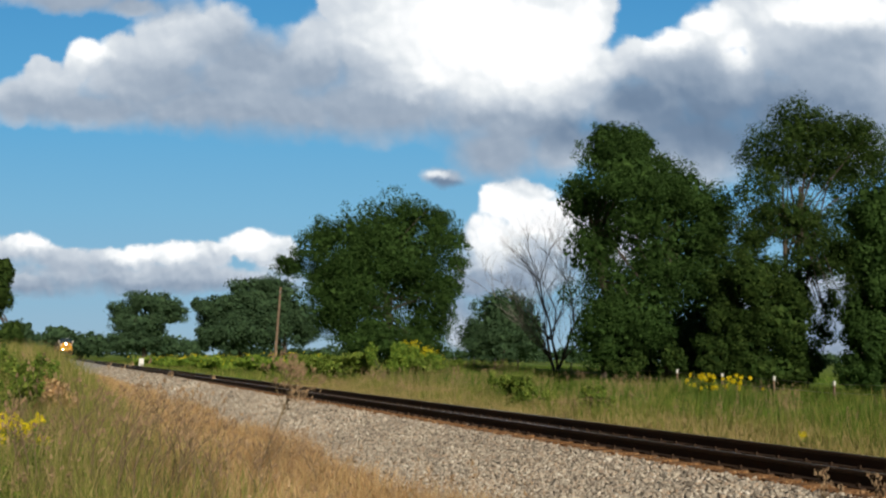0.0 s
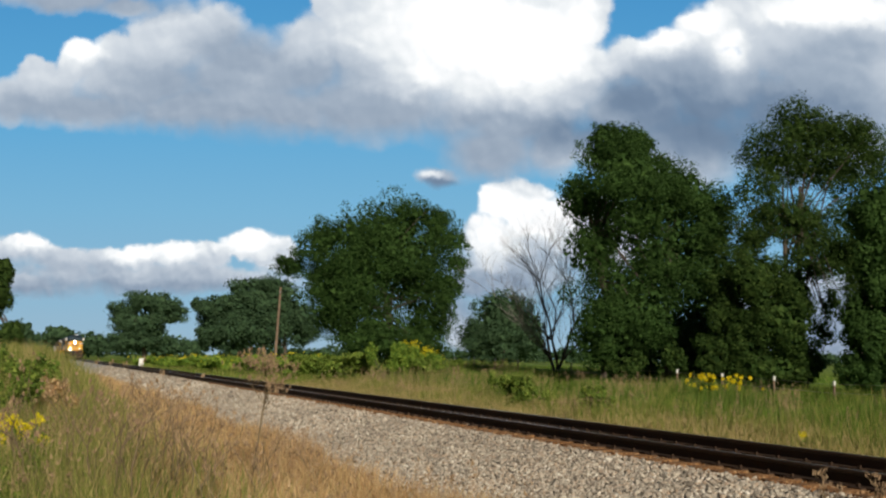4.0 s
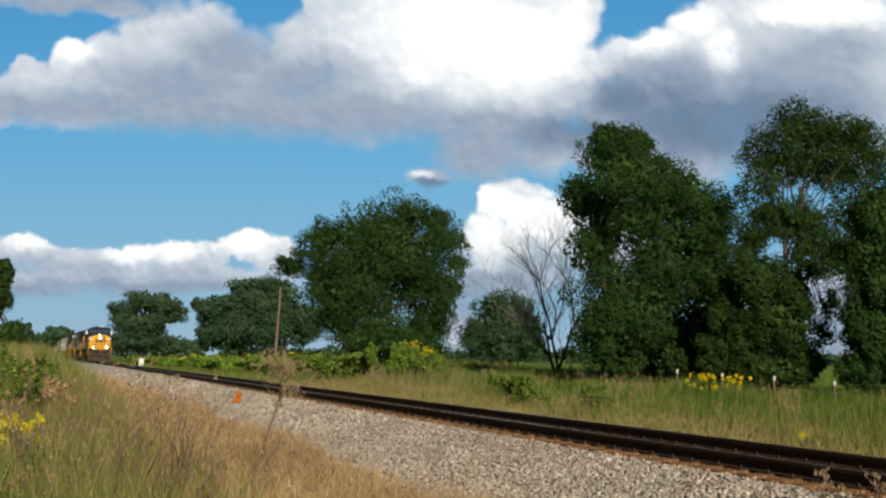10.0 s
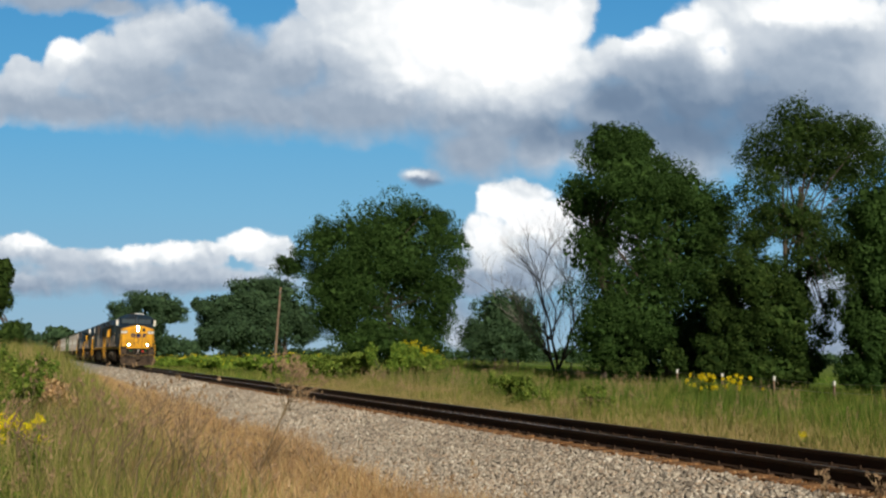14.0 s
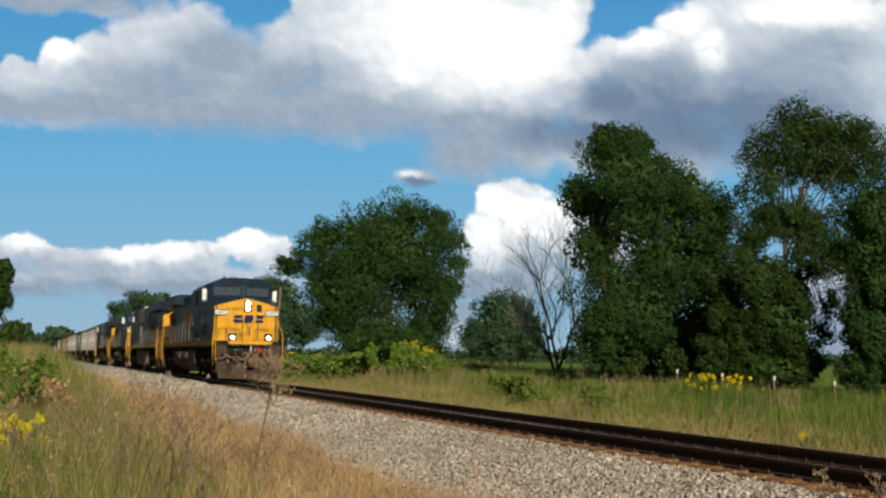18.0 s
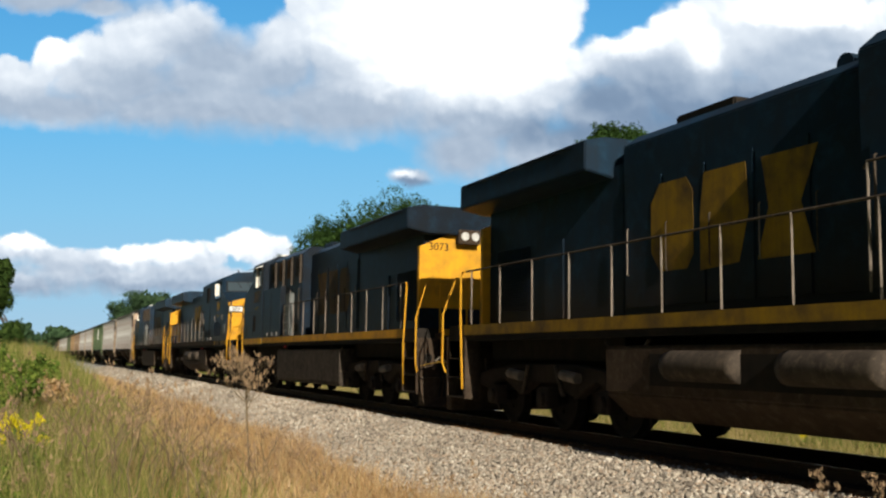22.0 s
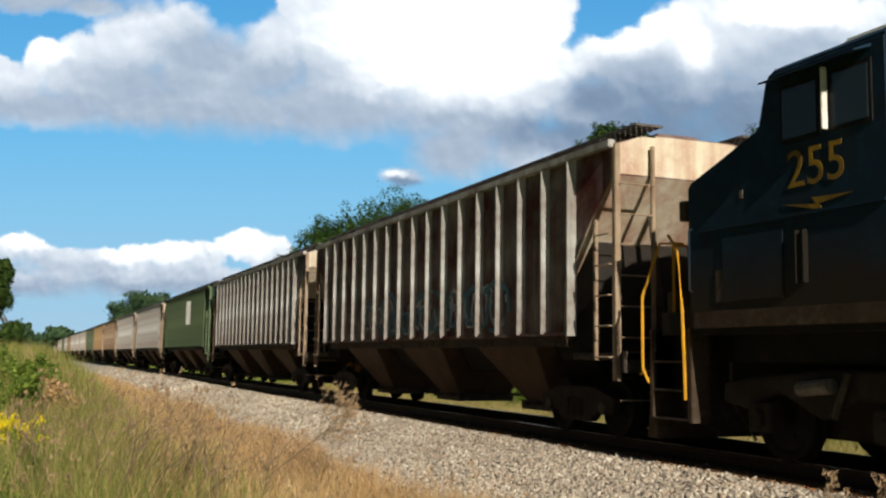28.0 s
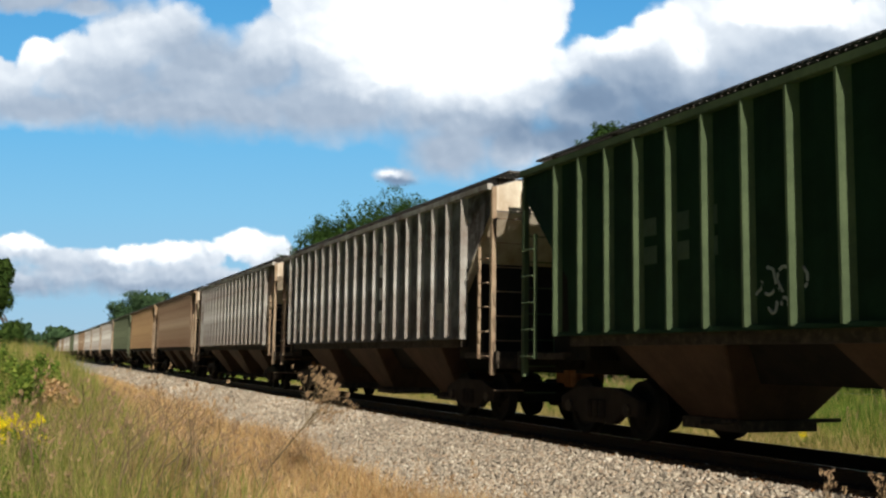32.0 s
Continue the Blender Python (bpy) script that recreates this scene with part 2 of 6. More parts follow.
def bulk(name, verts, faces, mats, slots=None):
    """A large mesh from arrays."""
    me = bpy.data.meshes.new(name)
    verts, faces = np.asarray(verts, np.float32), np.asarray(faces, np.int32)
    k = faces.shape[1]
    me.vertices.add(len(verts))
    me.vertices.foreach_set("co", verts.ravel())
    me.loops.add(faces.size)
    me.loops.foreach_set("vertex_index", faces.ravel())
    me.polygons.add(len(faces))
    me.polygons.foreach_set("loop_start", np.arange(0, faces.size, k, dtype=np.int32))
    for m in mats if isinstance(mats, (list, tuple)) else [mats]:
        me.materials.append(m)
    if slots is not None:
        me.polygons.foreach_set("material_index", np.asarray(slots, np.int32))
    me.update(calc_edges=True)
    return me


rng = np.random.default_rng(7)


# ---------- ground ----------
def height(x, y):
    """Height of the ground; the rails' top is 0."""
    x, y = np.asarray(x, float), np.asarray(y, float)
    rise = np.clip(0.5 + 0.022 * (-27 - x), 0.35, 1.15) * np.clip(1 - (-x - 80) / 120, 0.25, 1)
    far_side = -0.75 + rise * np.clip((y - 4.2) / 11.8, 0, 1)
    near_side = -0.62 + 0.3 * np.clip((-y - 6.5) / 6, 0, 1) + 0.85 * np.clip((-y - 6.7) / 2.2, 0, 1) * np.clip((-x - 18) / 22, 0, 1)
    z = np.where(y > 0, far_side, near_side)
    shoulder = np.interp(np.abs(y), [0, 1.4, 1.8, 4.3], [-0.23, -0.23, -0.3, -0.8])
    bumps = 0.05 * np.sin(x * 0.9 + 1.3 * y) * np.sin(0.6 * y - 0.3 * x) + 0.03 * np.sin(2.1 * x) * np.sin(1.7 * y + 1)
    w = np.clip((np.abs(y) - 3.6) / 1.2, 0, 1)
    return np.where(np.abs(y) < 3.6, shoulder, shoulder * (1 - w) + (z + bumps * np.clip(np.abs(y) / 8, 0, 1)) * w)


def build_ground():
    xs = np.concatenate([[-4500, -2500, -1400, -800, -500, -380], np.arange(-300, -70, 6), np.arange(-70, 20, 0.8), np.arange(20, 80, 6), [120, 300, 900, 2500, 4500]])
    ys = np.concatenate([[-4500, -2000, -800, -300, -120, -60, -35], np.arange(-24, -5, 0.7), np.arange(-5, 5, 0.35), np.arange(5, 22, 0.7), [24, 28, 34, 45, 60, 90, 150, 300, 800, 2000, 4500]])
    gx, gy = np.meshgrid(xs, ys, indexing="ij")
    v = np.stack([gx, gy, height(gx, gy)], -1).reshape(-1, 3)
    ny = len(ys)
    i, j = np.meshgrid(np.arange(len(xs) - 1), np.arange(ny - 1), indexing="ij")
    a = (i * ny + j).ravel()
    f = np.stack([a, a + ny, a + ny + 1, a + 1], 1)
    mid = (ys[:-1] + ys[1:]) / 2
    slots = np.tile((np.abs(mid) < 4.4).astype(int), len(xs) - 1)
    g = tagged(new("ground", bulk("ground", v, f, [GROUND, BED], slots)), "grassy field with a bed of crushed stone under the track", "ground", kind="structure")
    g.data.polygons.foreach_set("use_smooth", [True] * len(g.data.polygons))


build_ground()

# ---------- track ----------
RAIL_PROFILE = [(-0.07, -0.184), (0.07, -0.184), (0.07, -0.172), (0.012, -0.155), (0.01, -0.055), (0.037, -0.045), (0.037, -0.012), (0.028, 0.0), (-0.028, 0.0), (-0.037, -0.012), (-0.037, -0.045), (-0.01, -0.055), (-0.012, -0.155), (-0.07, -0.172)]
track = tagged(new("railway_track"), "single straight railway track on timber ties and ballast", "railway track", kind="structure")
for side in (-1, 1):
    fm = Form().prism([(u + side * 0.7525, w) for u, w in RAIL_PROFILE], "x", -900, 200)
    part("rail", fm, RAIL_STEEL, track, "dark rusty steel rail")
    part("rail_head", Form().box(-900, 200, side * 0.7525 - 0.024, side * 0.7525 + 0.024, -0.002, 0.0025), RAIL_TOP, track, "polished running surface")


# ---------- train ----------
def loft(layers, slots=None):
    """Side by side outlines [(y, [(x, z), ...]), ...] joined into a closed body."""
    fm = Form()
    k = len(layers[0][1])
    vs = [(x, y, z) for y, line in layers for x, z in line]
    fs, ss = [tuple(range(k)), tuple(range((len(layers) - 1) * k, len(layers) * k))], [0, 0]
    for i in range(len(layers) - 1):
        for j in range(k):
            fs.append((i * k + j, i * k + (j + 1) % k, (i + 1) * k + (j + 1) % k, (i + 1) * k + j))
            ss.append(slots[j] if slots else 0)
    fm.add(vs, fs)
    fm.slots = ss
    return fm


def wheel_mesh(name, r, gauge=0.7525):
    fm = Form()
    for s in (-1, 1):
        rings = [(0.07, 0.10), (0.085, r - 0.13), (0.12, r - 0.08), (0.13, r - 0.004), (0.0, r + 0.004), (-0.005, r + 0.03), (-0.03, r + 0.03), (-0.03, 0.10)]
        seg = 24
        vs = [(rr * math.cos(2 * math.pi * j / seg), s * (gauge - 0.03 + dy), rr * math.sin(2 * math.pi * j / seg)) for dy, rr in rings for j in range(seg)]
        fm.add(vs, [(i * seg + j, i * seg + (j + 1) % seg, (i + 1) * seg + (j + 1) % seg, (i + 1) * seg + j) for i in range(len(rings) - 1) for j in range(seg)])
        for j in range(3):
            a = 2 * math.pi * j / 3
            fm.box(math.cos(a) * r * 0.45 - 0.03, math.cos(a) * r * 0.45 + 0.03, s * (gauge + 0.05), s * (gauge + 0.075), math.sin(a) * r * 0.45 - 0.03, math.sin(a) * r * 0.45 + 0.03)
    fm.tube([(0, -1.0, 0), (0, 1.0, 0)], 0.1, 12)
    return fm.mesh(name, SOOT_SHADE, smooth=False)


LOCO_WHEEL = wheel_mesh("wheelset", 0.52)
CAR_WHEEL = wheel_mesh("wheelset", 0.45)
WHEELS = []          # (wheelset, radius, facing)


def loco_truck(loco, cx, facing):
    fm = Form()
    for s in (-1, 1):
        y0, y1 = (s * 1.02, s * 1.2)
        fm.prism([(cx - 2.75, 0.92), (cx - 2.75, 0.7), (cx - 2.3, 0.62), (cx - 1.7, 0.85), (cx - 1.0, 0.55), (cx - 0.45, 0.8), (cx + 0.45, 0.8), (cx + 1.0, 0.55), (cx + 1.7, 0.85), (cx + 2.3, 0.62), (cx + 2.75, 0.7), (cx + 2.75, 0.92), (cx + 2.3, 1.0), (cx + 1.0, 1.12), (cx - 1.0, 1.12), (cx - 2.3, 1.0)], "y", y0, y1)
    fm.box(cx - 2.5, cx + 2.5, -0.6, 0.6, 0.3, 0.95)
    truck = part("truck", fm, TRUCK, loco, "grimy cast steel three-axle truck", 0.02)
    for k, dx in enumerate((-2.0, 0.0, 2.0)):
        w = part("wheelset", LOCO_WHEEL, None, truck, at=pose(cx + dx, 0, 0.52))
        WHEELS.append((w, 0.52, facing))
        for s in (-1, 1):
            jb = Form().box(cx + dx - 0.2, cx + dx + 0.2, s * 1.05, s * 1.27, 0.36, 0.72)
            jb.tube([(cx + dx, s * 1.25, 0.52), (cx + dx, s * 1.33, 0.52)], 0.13, 12)
            part("axle_box", jb, TRUCK, truck, bevel=0.02)
    for s in (-1, 1):
        for dx in (-1.0, 1.0):
            # tan cylinders colour highlights onto the dark truck
            part("brake_cylinder", Form().tube([(cx + dx - 0.25, s * 1.28, 0.95), (cx + dx + 0.25, s * 1.28, 0.9)], 0.09, 10), POST, truck, "brake cylinder, paled as a highlight")
        for q in (-1, 1):
            part("snubber", Form().tube([(cx + q * 0.75, s * 1.26, 0.6), (cx + q * 0.5, s * 1.28, 1.1)], 0.04, 8), GRIME, truck, "worn damper")
        for q in (-1, 1):
            part("sand_pipe", Form().tube([(cx + q * 2.72, s * 1.1, 1.2), (cx + q * 2.85, s * 1.0, 0.7), (cx + q * 2.62, s * 0.8, 0.2)], 0.022, 6), GRIME, truck)


def quad_panel(p, q, r, s, thick):
    """A flat plate through four corners, raised by thick along its normal."""
    p, q, r, s = map(Vector, (p, q, r, s))
    n = (q - p).cross(s - p).normalized() * thick
    return [p, q, r, s, p + n, q + n, r + n, s + n], [(3, 2, 1, 0), (4, 5, 6, 7), (0, 1, 5, 4), (1, 2, 6, 5), (2, 3, 7, 6), (3, 0, 4, 7)]


def letters(text, size, m, mat, parent, name="painted_number", label=""):
    cu = bpy.data.curves.new(name, "FONT")
    cu.body, cu.size, cu.extrude, cu.align_x, cu.align_y = text, size, 0.002, "CENTER", "CENTER"
    tmp = new("tmp", cu)
    me = bpy.data.meshes.new_from_object(tmp.evaluated_get(bpy.context.evaluated_depsgraph_get()))
    bpy.data.objects.remove(tmp)
    me.materials.clear()
    me.materials.append(mat)
    ob = new(name, me)
    ob.parent = parent
    ob.matrix_local = m
    return tagged(ob, label)


def emblem(parent, x0, x1, z0, z1, y, side, mat, mesh_axis="y"):
    """Three broad blocks in place of a company's letters."""
    w = (x1 - x0) / 3.3
    for k in range(3):
        a = x0 + k * 1.15 * w
        h = z1 - z0
        if k == 0:
            shape = [(a, z0 + 0.22 * h), (a + 0.22 * w, z0), (a + 0.85 * w, z0), (a + w, z0 + 0.15 * h), (a + w, z1 - 0.15 * h), (a + 0.85 * w, z1), (a + 0.22 * w, z1), (a, z1 - 0.22 * h)]
        elif k == 1:
            shape = [(a, z0 - 0.04 * h), (a + 0.8 * w, z0), (a + w, z0 + 0.5 * h), (a + 0.95 * w, z1), (a + 0.1 * w, z1), (a, z0 + 0.55 * h)]
        else:
            shape = [(a, z0), (a + w, z0), (a + 0.78 * w, z0 + 0.5 * h), (a + 1.08 * w, z1), (a + 0.1 * w, z1), (a + 0.22 * w, z0 + 0.5 * h)]
        fm = Form().prism(shape, mesh_axis, y, y + side * 0.004)
        part("emblem_block", fm, mat, parent)


LOCKER = weathered("grey_locker_paint", (0.16, 0.17, 0.165), (0.07, 0.065, 0.055), 0.6, 0, 0.4)


def locomotive(number, facing, tank, label, wing_low, dull):
    paint = NAVY if dull else NAVY_CLEAN
    stripe = PILOT if number in ("255", "304") else YELLOW_OLD if dull else YELLOW
    L = thing("locomotive", label, "locomotive", "locomotives of the train")
    body = part("deck", Form().box(-10.2, 10.0, -1.48, 1.48, 1.55, 1.86), SOOT_SHADE, L)
    for s in (-1, 1):
        part("sill_stripe", Form().box(-9.4, 9.25, s * 1.482, s * 1.5, 1.66, 1.855), stripe, L, "yellow side sill")
    # cab and nose
    lay = []
    for y in (-1.52, -1.4, -0.9, -0.1, 0.1, 0.9, 1.4, 1.52):
        def at(*vals):
            return float(np.interp(abs(y), (0.1, 0.9, 1.4, 1.52), vals))
        front, top = at(9.52, 9.48, 9.44, 9.32), at(3.9, 3.69, 3.55, 3.52)
        low_x = at(8.56, 8.2154, 8.0, 7.9)
        lay.append((y, [(5.9, 1.62), (front, 1.62), (front, top), (low_x, 4.0), (low_x - 0.14, 4.52), (at(8.2, 7.9, 7.75, 7.68), at(4.95, 4.92, 4.7, 4.62)), (5.9, at(4.95, 4.92, 4.7, 4.62))]))
    cab = part("cab", loft(lay, [0, 1, 0, 0, 0, 0, 0]), [paint, YELLOW], L, "navy cab with a yellow nose", 0.03)

    def screen(u, w):
        """A point on the windscreen: u across, w 0 to 1 up."""
        x = np.interp(abs(u), [0.1, 1.4], [8.56, 8.0]) - 0.14 * w + 0.016
        return Vector((float(x), u, 4.0 + 0.52 * w))
    for s in (-1, 1):
        ya, yb = (0.1, 1.36) if s > 0 else (-1.36, -0.1)
        fr = Form().add(*quad_panel(screen(ya, 0.03), screen(yb, 0.03), screen(yb, 0.94), screen(ya, 0.94), 0.02))
        w = part("windscreen", fr, RUBBER, cab, bevel=0.006)
        gl = Form().add(*quad_panel(screen(ya + 0.05, 0.1) + Vector((0.022, 0, 0)), screen(yb - 0.05, 0.1) + Vector((0.022, 0, 0)), screen(yb - 0.05, 0.88) + Vector((0.022, 0, 0)), screen(ya + 0.05, 0.88) + Vector((0.022, 0, 0)), 0.006))
        part("windscreen_glass", gl, GLASS, cab, "dark reflecting pane")
        for u in (0.5, 0.9):
            part("wiper", Form().tube([screen(s * u, 0.9) + Vector((0.06, 0, 0)), screen(s * (u - 0.15), 0.35) + Vector((0.05, 0, 0))], 0.012, 5), RUBBER, cab)
    for s in (-1, 1):
        for x0, x1 in ((6.1, 6.7), (6.85, 7.5)):
            part("side_window", Form().box(x0, x1, s * 1.515, s * 1.535, 3.72, 4.4).box(x0 + 0.05, x1 - 0.05, s * 1.53, s * 1.542, 3.77, 4.35, 1), [RUBBER, SIDE_GLASS], cab, bevel=0)
        if facing > 0:
            part("wind_deflector", Form().box(7.62, 7.65, s * 1.62, s * 1.82, 3.84, 4.38), MIRROR_WHITE, cab, "pale upright wind deflector", 0.008)
        else:
            part("wind_deflector", Form().box(6.72, 6.75, s * 1.54, s * 1.62, 3.75, 4.45), MIRROR_WHITE, cab, "pale upright wind deflector", 0.008)
        # one awning is white in place of light on its underside
        part("awning", Form().prism([(s * 1.5, 4.52), (s * 1.76, 4.44), (s * 1.76, 4.46), (s * 1.5, 4.56)], "x", 6.1, 7.6), paint if number != "3073" else WHITE, cab)
        if facing > 0:
            part("cab_louvre", louvre_form(5.95, 6.7, s, 1.523, 2.05, 2.7), paint, cab)
            part("cab_louvre", louvre_form(6.85, 7.6, s, 1.523, 2.05, 2.7), paint, cab)
        else:
            part("cab_hatch", Form().box(7.5, 8.6, s * 1.52, s * 1.535, 1.95, 2.75), paint, cab, bevel=0.006)
            part("cab_louvre", louvre_form(7.1, 7.35, s, 1.523, 2.1, 2.7, True), SOOT_SHADE, cab)
            part("belt_rail", Form().box(5.95, 9.0, s * 1.52, s * 1.55, 2.86, 2.9), paint, cab)
        part("cab_sill", Form().box(5.95, 9.2, s * 1.52, s * 1.532, 1.63, 1.84), stripe, cab, "dull yellow sill below the cab")
        for x, z, w, h in ((6.9, 3.1, 0.09, 0.05), (5.2, 3.9, 0.14, 0.26)) if facing > 0 else ((7.6, 2.3, 0.08, 0.12), (8.2, 3.2, 0.06, 0.1)):
            part("sticker", Form().box(x, x + w, s * (1.52 if x > 5.9 else 1.3), s * (1.527 if x > 5.9 else 1.335), z, z + h), POST, cab, "small pale sticker")
        for x in (6.35, 8.15) if facing > 0 else ():
            part("grab_iron", Form().tube([(x, s * 1.52, 2.76), (x, s * 1.57, 2.78), (x + 0.02, s * 1.57, 2.98), (x + 0.02, s * 1.52, 3.0)], 0.012, 6), POST, cab, "short pale grab iron")
        part("grab_iron", Form().tube([(9.2, s * 1.55, 2.1), (9.2, s * 1.6, 2.12), (9.2, s * 1.6, 2.9), (9.2, s * 1.55, 2.92)], 0.014, 6), paint, cab)
        if number == "304":
            part("kick_plate", Form().box(8.35, 8.9, s * 1.52, s * 1.53, 2.15, 2.55), PATCH, cab, "pale riveted plate")
            for x0, x1 in ((6.1, 6.5), (6.9, 7.25), (7.9, 8.5), (8.7, 9.15)):
                part("sill_patch", Form().box(x0, x1, s * 1.532, s * 1.536, 1.66, 1.83), YELLOW_OLD, cab, "worn yellow paint left on the sill")
        else:
            part("kick_plate", Form().box(8.35, 8.75, s * 1.52, s * 1.53, 1.95, 2.35), GRIME, cab)
        if facing > 0:
            part("cabinet_handrail", Form().tube([(1.0, s * 1.36, 3.28), (1.1, s * 1.4, 3.34), (5.5, s * 1.4, 3.34), (5.7, s * 1.36, 3.34)], 0.016, 6), GRIME, L)
            for x in (1.1, 1.75, 3.0):
                part("handrail_stanchion", Form().tube([(x, s * 1.4, 3.34), (x, s * 1.4, 1.95)], 0.016, 6), POST, L, "thin pale stanchion")
    # darker ochre on two numbers puts the cab side's shade into paint
    letters(number, 0.62, pose(6.95, -1.528, 3.38, 90, 0, 0), EMBLEM_DULL if number in ("5472", "3073") else YELLOW_OLD, cab, label="dull yellow painted number")
    letters(number, 0.62, pose(6.95, 1.528, 3.38, 90, 0, 180), EMBLEM_DULL if number in ("5472", "3073") else YELLOW_OLD, cab, label="dull yellow painted number")
    for s in (-1, 1):
        part("lightning_stripe", Form().prism([(6.4, 3.02), (7.02, 3.04), (6.95, 2.96), (7.5, 3.02), (6.85, 2.88), (6.9, 2.96)], "y", s * 1.522, s * 1.53), YELLOW_OLD, cab)
    # nose fittings
    for s in (-1, 1):
        nb = part("number_board", Form().box(9.4, 9.54, s * 1.2 - 0.31, s * 1.2 + 0.31, 3.07, 3.34), PILOT, cab, "framed white number board", 0.012, at=pose(0, 0, 0))
        part("board_face", Form().box(9.54, 9.546, s * 1.2 - 0.28, s * 1.2 + 0.28, 3.09, 3.3), WHITE, nb)
        letters(number, 0.23, pose(9.549, s * 1.2, 3.195, 90, 0, 90), RUBBER, nb)
    hl = part("headlight", Form().box(9.5, 9.62, -0.14, 0.2, 3.26, 3.78), GRIME, cab, "twin headlight in a dark housing", 0.02)
    for z in (3.39, 3.64):
        part("lamp_rim", Form().tube([(9.6, 0.03, z), (9.63, 0.03, z)], 0.11, 14), STEEL, hl)
        part("lamp", Form().tube([(9.6, 0.03, z), (9.64, 0.03, z)], 0.072, 14), LAMP if number == "5472" else LAMP_OFF, hl)
    part("nose_window", Form().box(9.49, 9.53, 0.46, 0.7, 3.25, 3.58), SIDE_GLASS, cab, bevel=0.02)
    part("nose_door", Form().box(9.51, 9.545, 0.1, 0.78, 1.98, 3.2), YELLOW, cab, "yellow nose door", 0.01)
    if facing > 0:
        emblem(cab, -0.62, 0.82, 2.72, 3.08, 9.547, 1, BLUE, "x")
    for y0, y1, z0, z1 in ((-0.95, -0.4, 3.42, 3.5), (-0.5, 0.0, 2.2, 2.75), (0.12, 0.12, 2.1, 2.7)):
        part("grab_iron", Form().tube([(9.5, y0, z1), (9.62, y0, z0), (9.62, y1 + 0.02, z0), (9.5, y1 + 0.02, z1)], 0.016, 6), YELLOW if z0 > 3 else GRIME, cab)
    part("roof_unit", Form().box(6.5, 7.3, -0.1, 0.75, 4.92, 5.04), WHITE, cab, "pale roof air conditioner", 0.04)
    part("antenna", Form().tube([(7.5, -0.75, 4.88), (7.5, -0.75, 5.0), (7.35, -0.75, 5.04)], 0.03, 6), GRIME, cab)
    horn = Form()
    for k in range(3):
        horn.tube([(6.0, -0.3 + 0.15 * k, 4.98), (6.35 + 0.07 * k, -0.3 + 0.15 * k, 5.0)], 0.03, 8, 0.08)
    part("air_horn", horn, GRIME, cab)
    # hood
    box_roof = 4.86 if facing > 0 else 4.8
    cabinet = part("equipment_cabinet", loft([(y, [(0.9, 1.86), (5.89, 1.86), (5.89, box_roof - (0.24 if abs(y) > 1.2 else 0)), (0.9, box_roof - (0.24 if abs(y) > 1.2 else 0))]) for y in (-1.3, -1.0, 1.0, 1.3)]), paint, L, bevel=0.02)
    hood_roof = {"5472": 4.74, "304": 4.5}.get(number, 4.7)
    hood = part("engine_hood", loft([(y, [(-4.3, 1.86), (0.9, 1.86), (0.9, hood_roof - (0.2 if abs(y) > 0.9 else 0)), (-4.3, hood_roof - (0.2 if abs(y) > 0.9 else 0))]) for y in (-1.0, -0.72, 0.72, 1.0)]), paint, L, bevel=0.02)
    for s in (-1, 1):
        for k in range(5):
            x = -4.2 + 1.02 * k
            part("hood_door", Form().box(x, x + 0.96, s * 1.0, s * 1.02, 2.0, 3.95), paint, hood, bevel=0.006)
            part("door_latch", Form().tube([(x + 0.08, s * 1.03, 2.5), (x + 0.08, s * 1.05, 2.52), (x + 0.08, s * 1.05, 3.2), (x + 0.08, s * 1.03, 3.22)], 0.012, 5), POST if k % 3 == 0 else GRIME, hood)
        for k in range(4):
            x = 1.05 + 1.2 * k
            part("cabinet_door", Form().box(x, x + 1.12, s * 1.3, s * 1.318, 2.0, 3.55), paint, cabinet, bevel=0.006)
            part("door_latch", Form().tube([(x + 0.1, s * 1.325, 2.4), (x + 0.1, s * 1.35, 2.42), (x + 0.1, s * 1.35, 3.4), (x + 0.1, s * 1.325, 3.42)], 0.016, 5), POST if k % 2 else GRIME, cabinet)
            part("louvre", louvre_form(x + 0.2, x + 0.85, s, 1.32, 2.02, 2.3), GRIME, cabinet)
            if facing < 0:
                part("intake_grille", louvre_form(x + 0.2, x + 0.75, s, 1.302, 3.85, 4.5, False), RUST if k in (1, 2) else GRIME, cabinet, "dusty brown intake grille")
                part("stiffener", Form().box(x, x + 0.08, s * 1.3, s * 1.37, 3.6, 4.55), GRIME, cabinet)
            elif k in (1, 3):
                part("vent_hatch", Form().box(x + 0.1, x + 0.8, s * 1.3, s * 1.33, 3.75, 4.5), SOOT_SHADE, cabinet, bevel=0.01)
        emblem(hood, -3.5, -0.1, 2.5, 3.8, s * 1.024, s, YELLOW_OLD if facing > 0 else EMBLEM_DULL)
        low_cab = part("lower_cabinet", Form().box(3.1, 5.89, s * 1.3, s * 1.498, 1.862, 3.6), paint, L, bevel=0.015)
        part("panel_seam", Form().box(4.55, 4.57, s * 1.5, s * 1.508, 1.9, 3.5), SOOT_SHADE, low_cab)
        part("panel_rim", Form().box(3.1, 5.85, s * 1.5, s * 1.512, 2.36, 2.39), paint, low_cab)
        for x in (3.5, 4.2, 5.0):
            part("jacking_lug", Form().box(x, x + 0.07, s * 1.5, s * 1.53, 1.9, 2.02), STEEL, low_cab)
        if facing > 0:
            part("louvre", louvre_form(3.4, 3.95, s, 1.502, 2.05, 2.4), GRIME, low_cab)
            part("louvre", louvre_form(4.2, 4.9, s, 1.502, 2.05, 2.4), GRIME, low_cab)
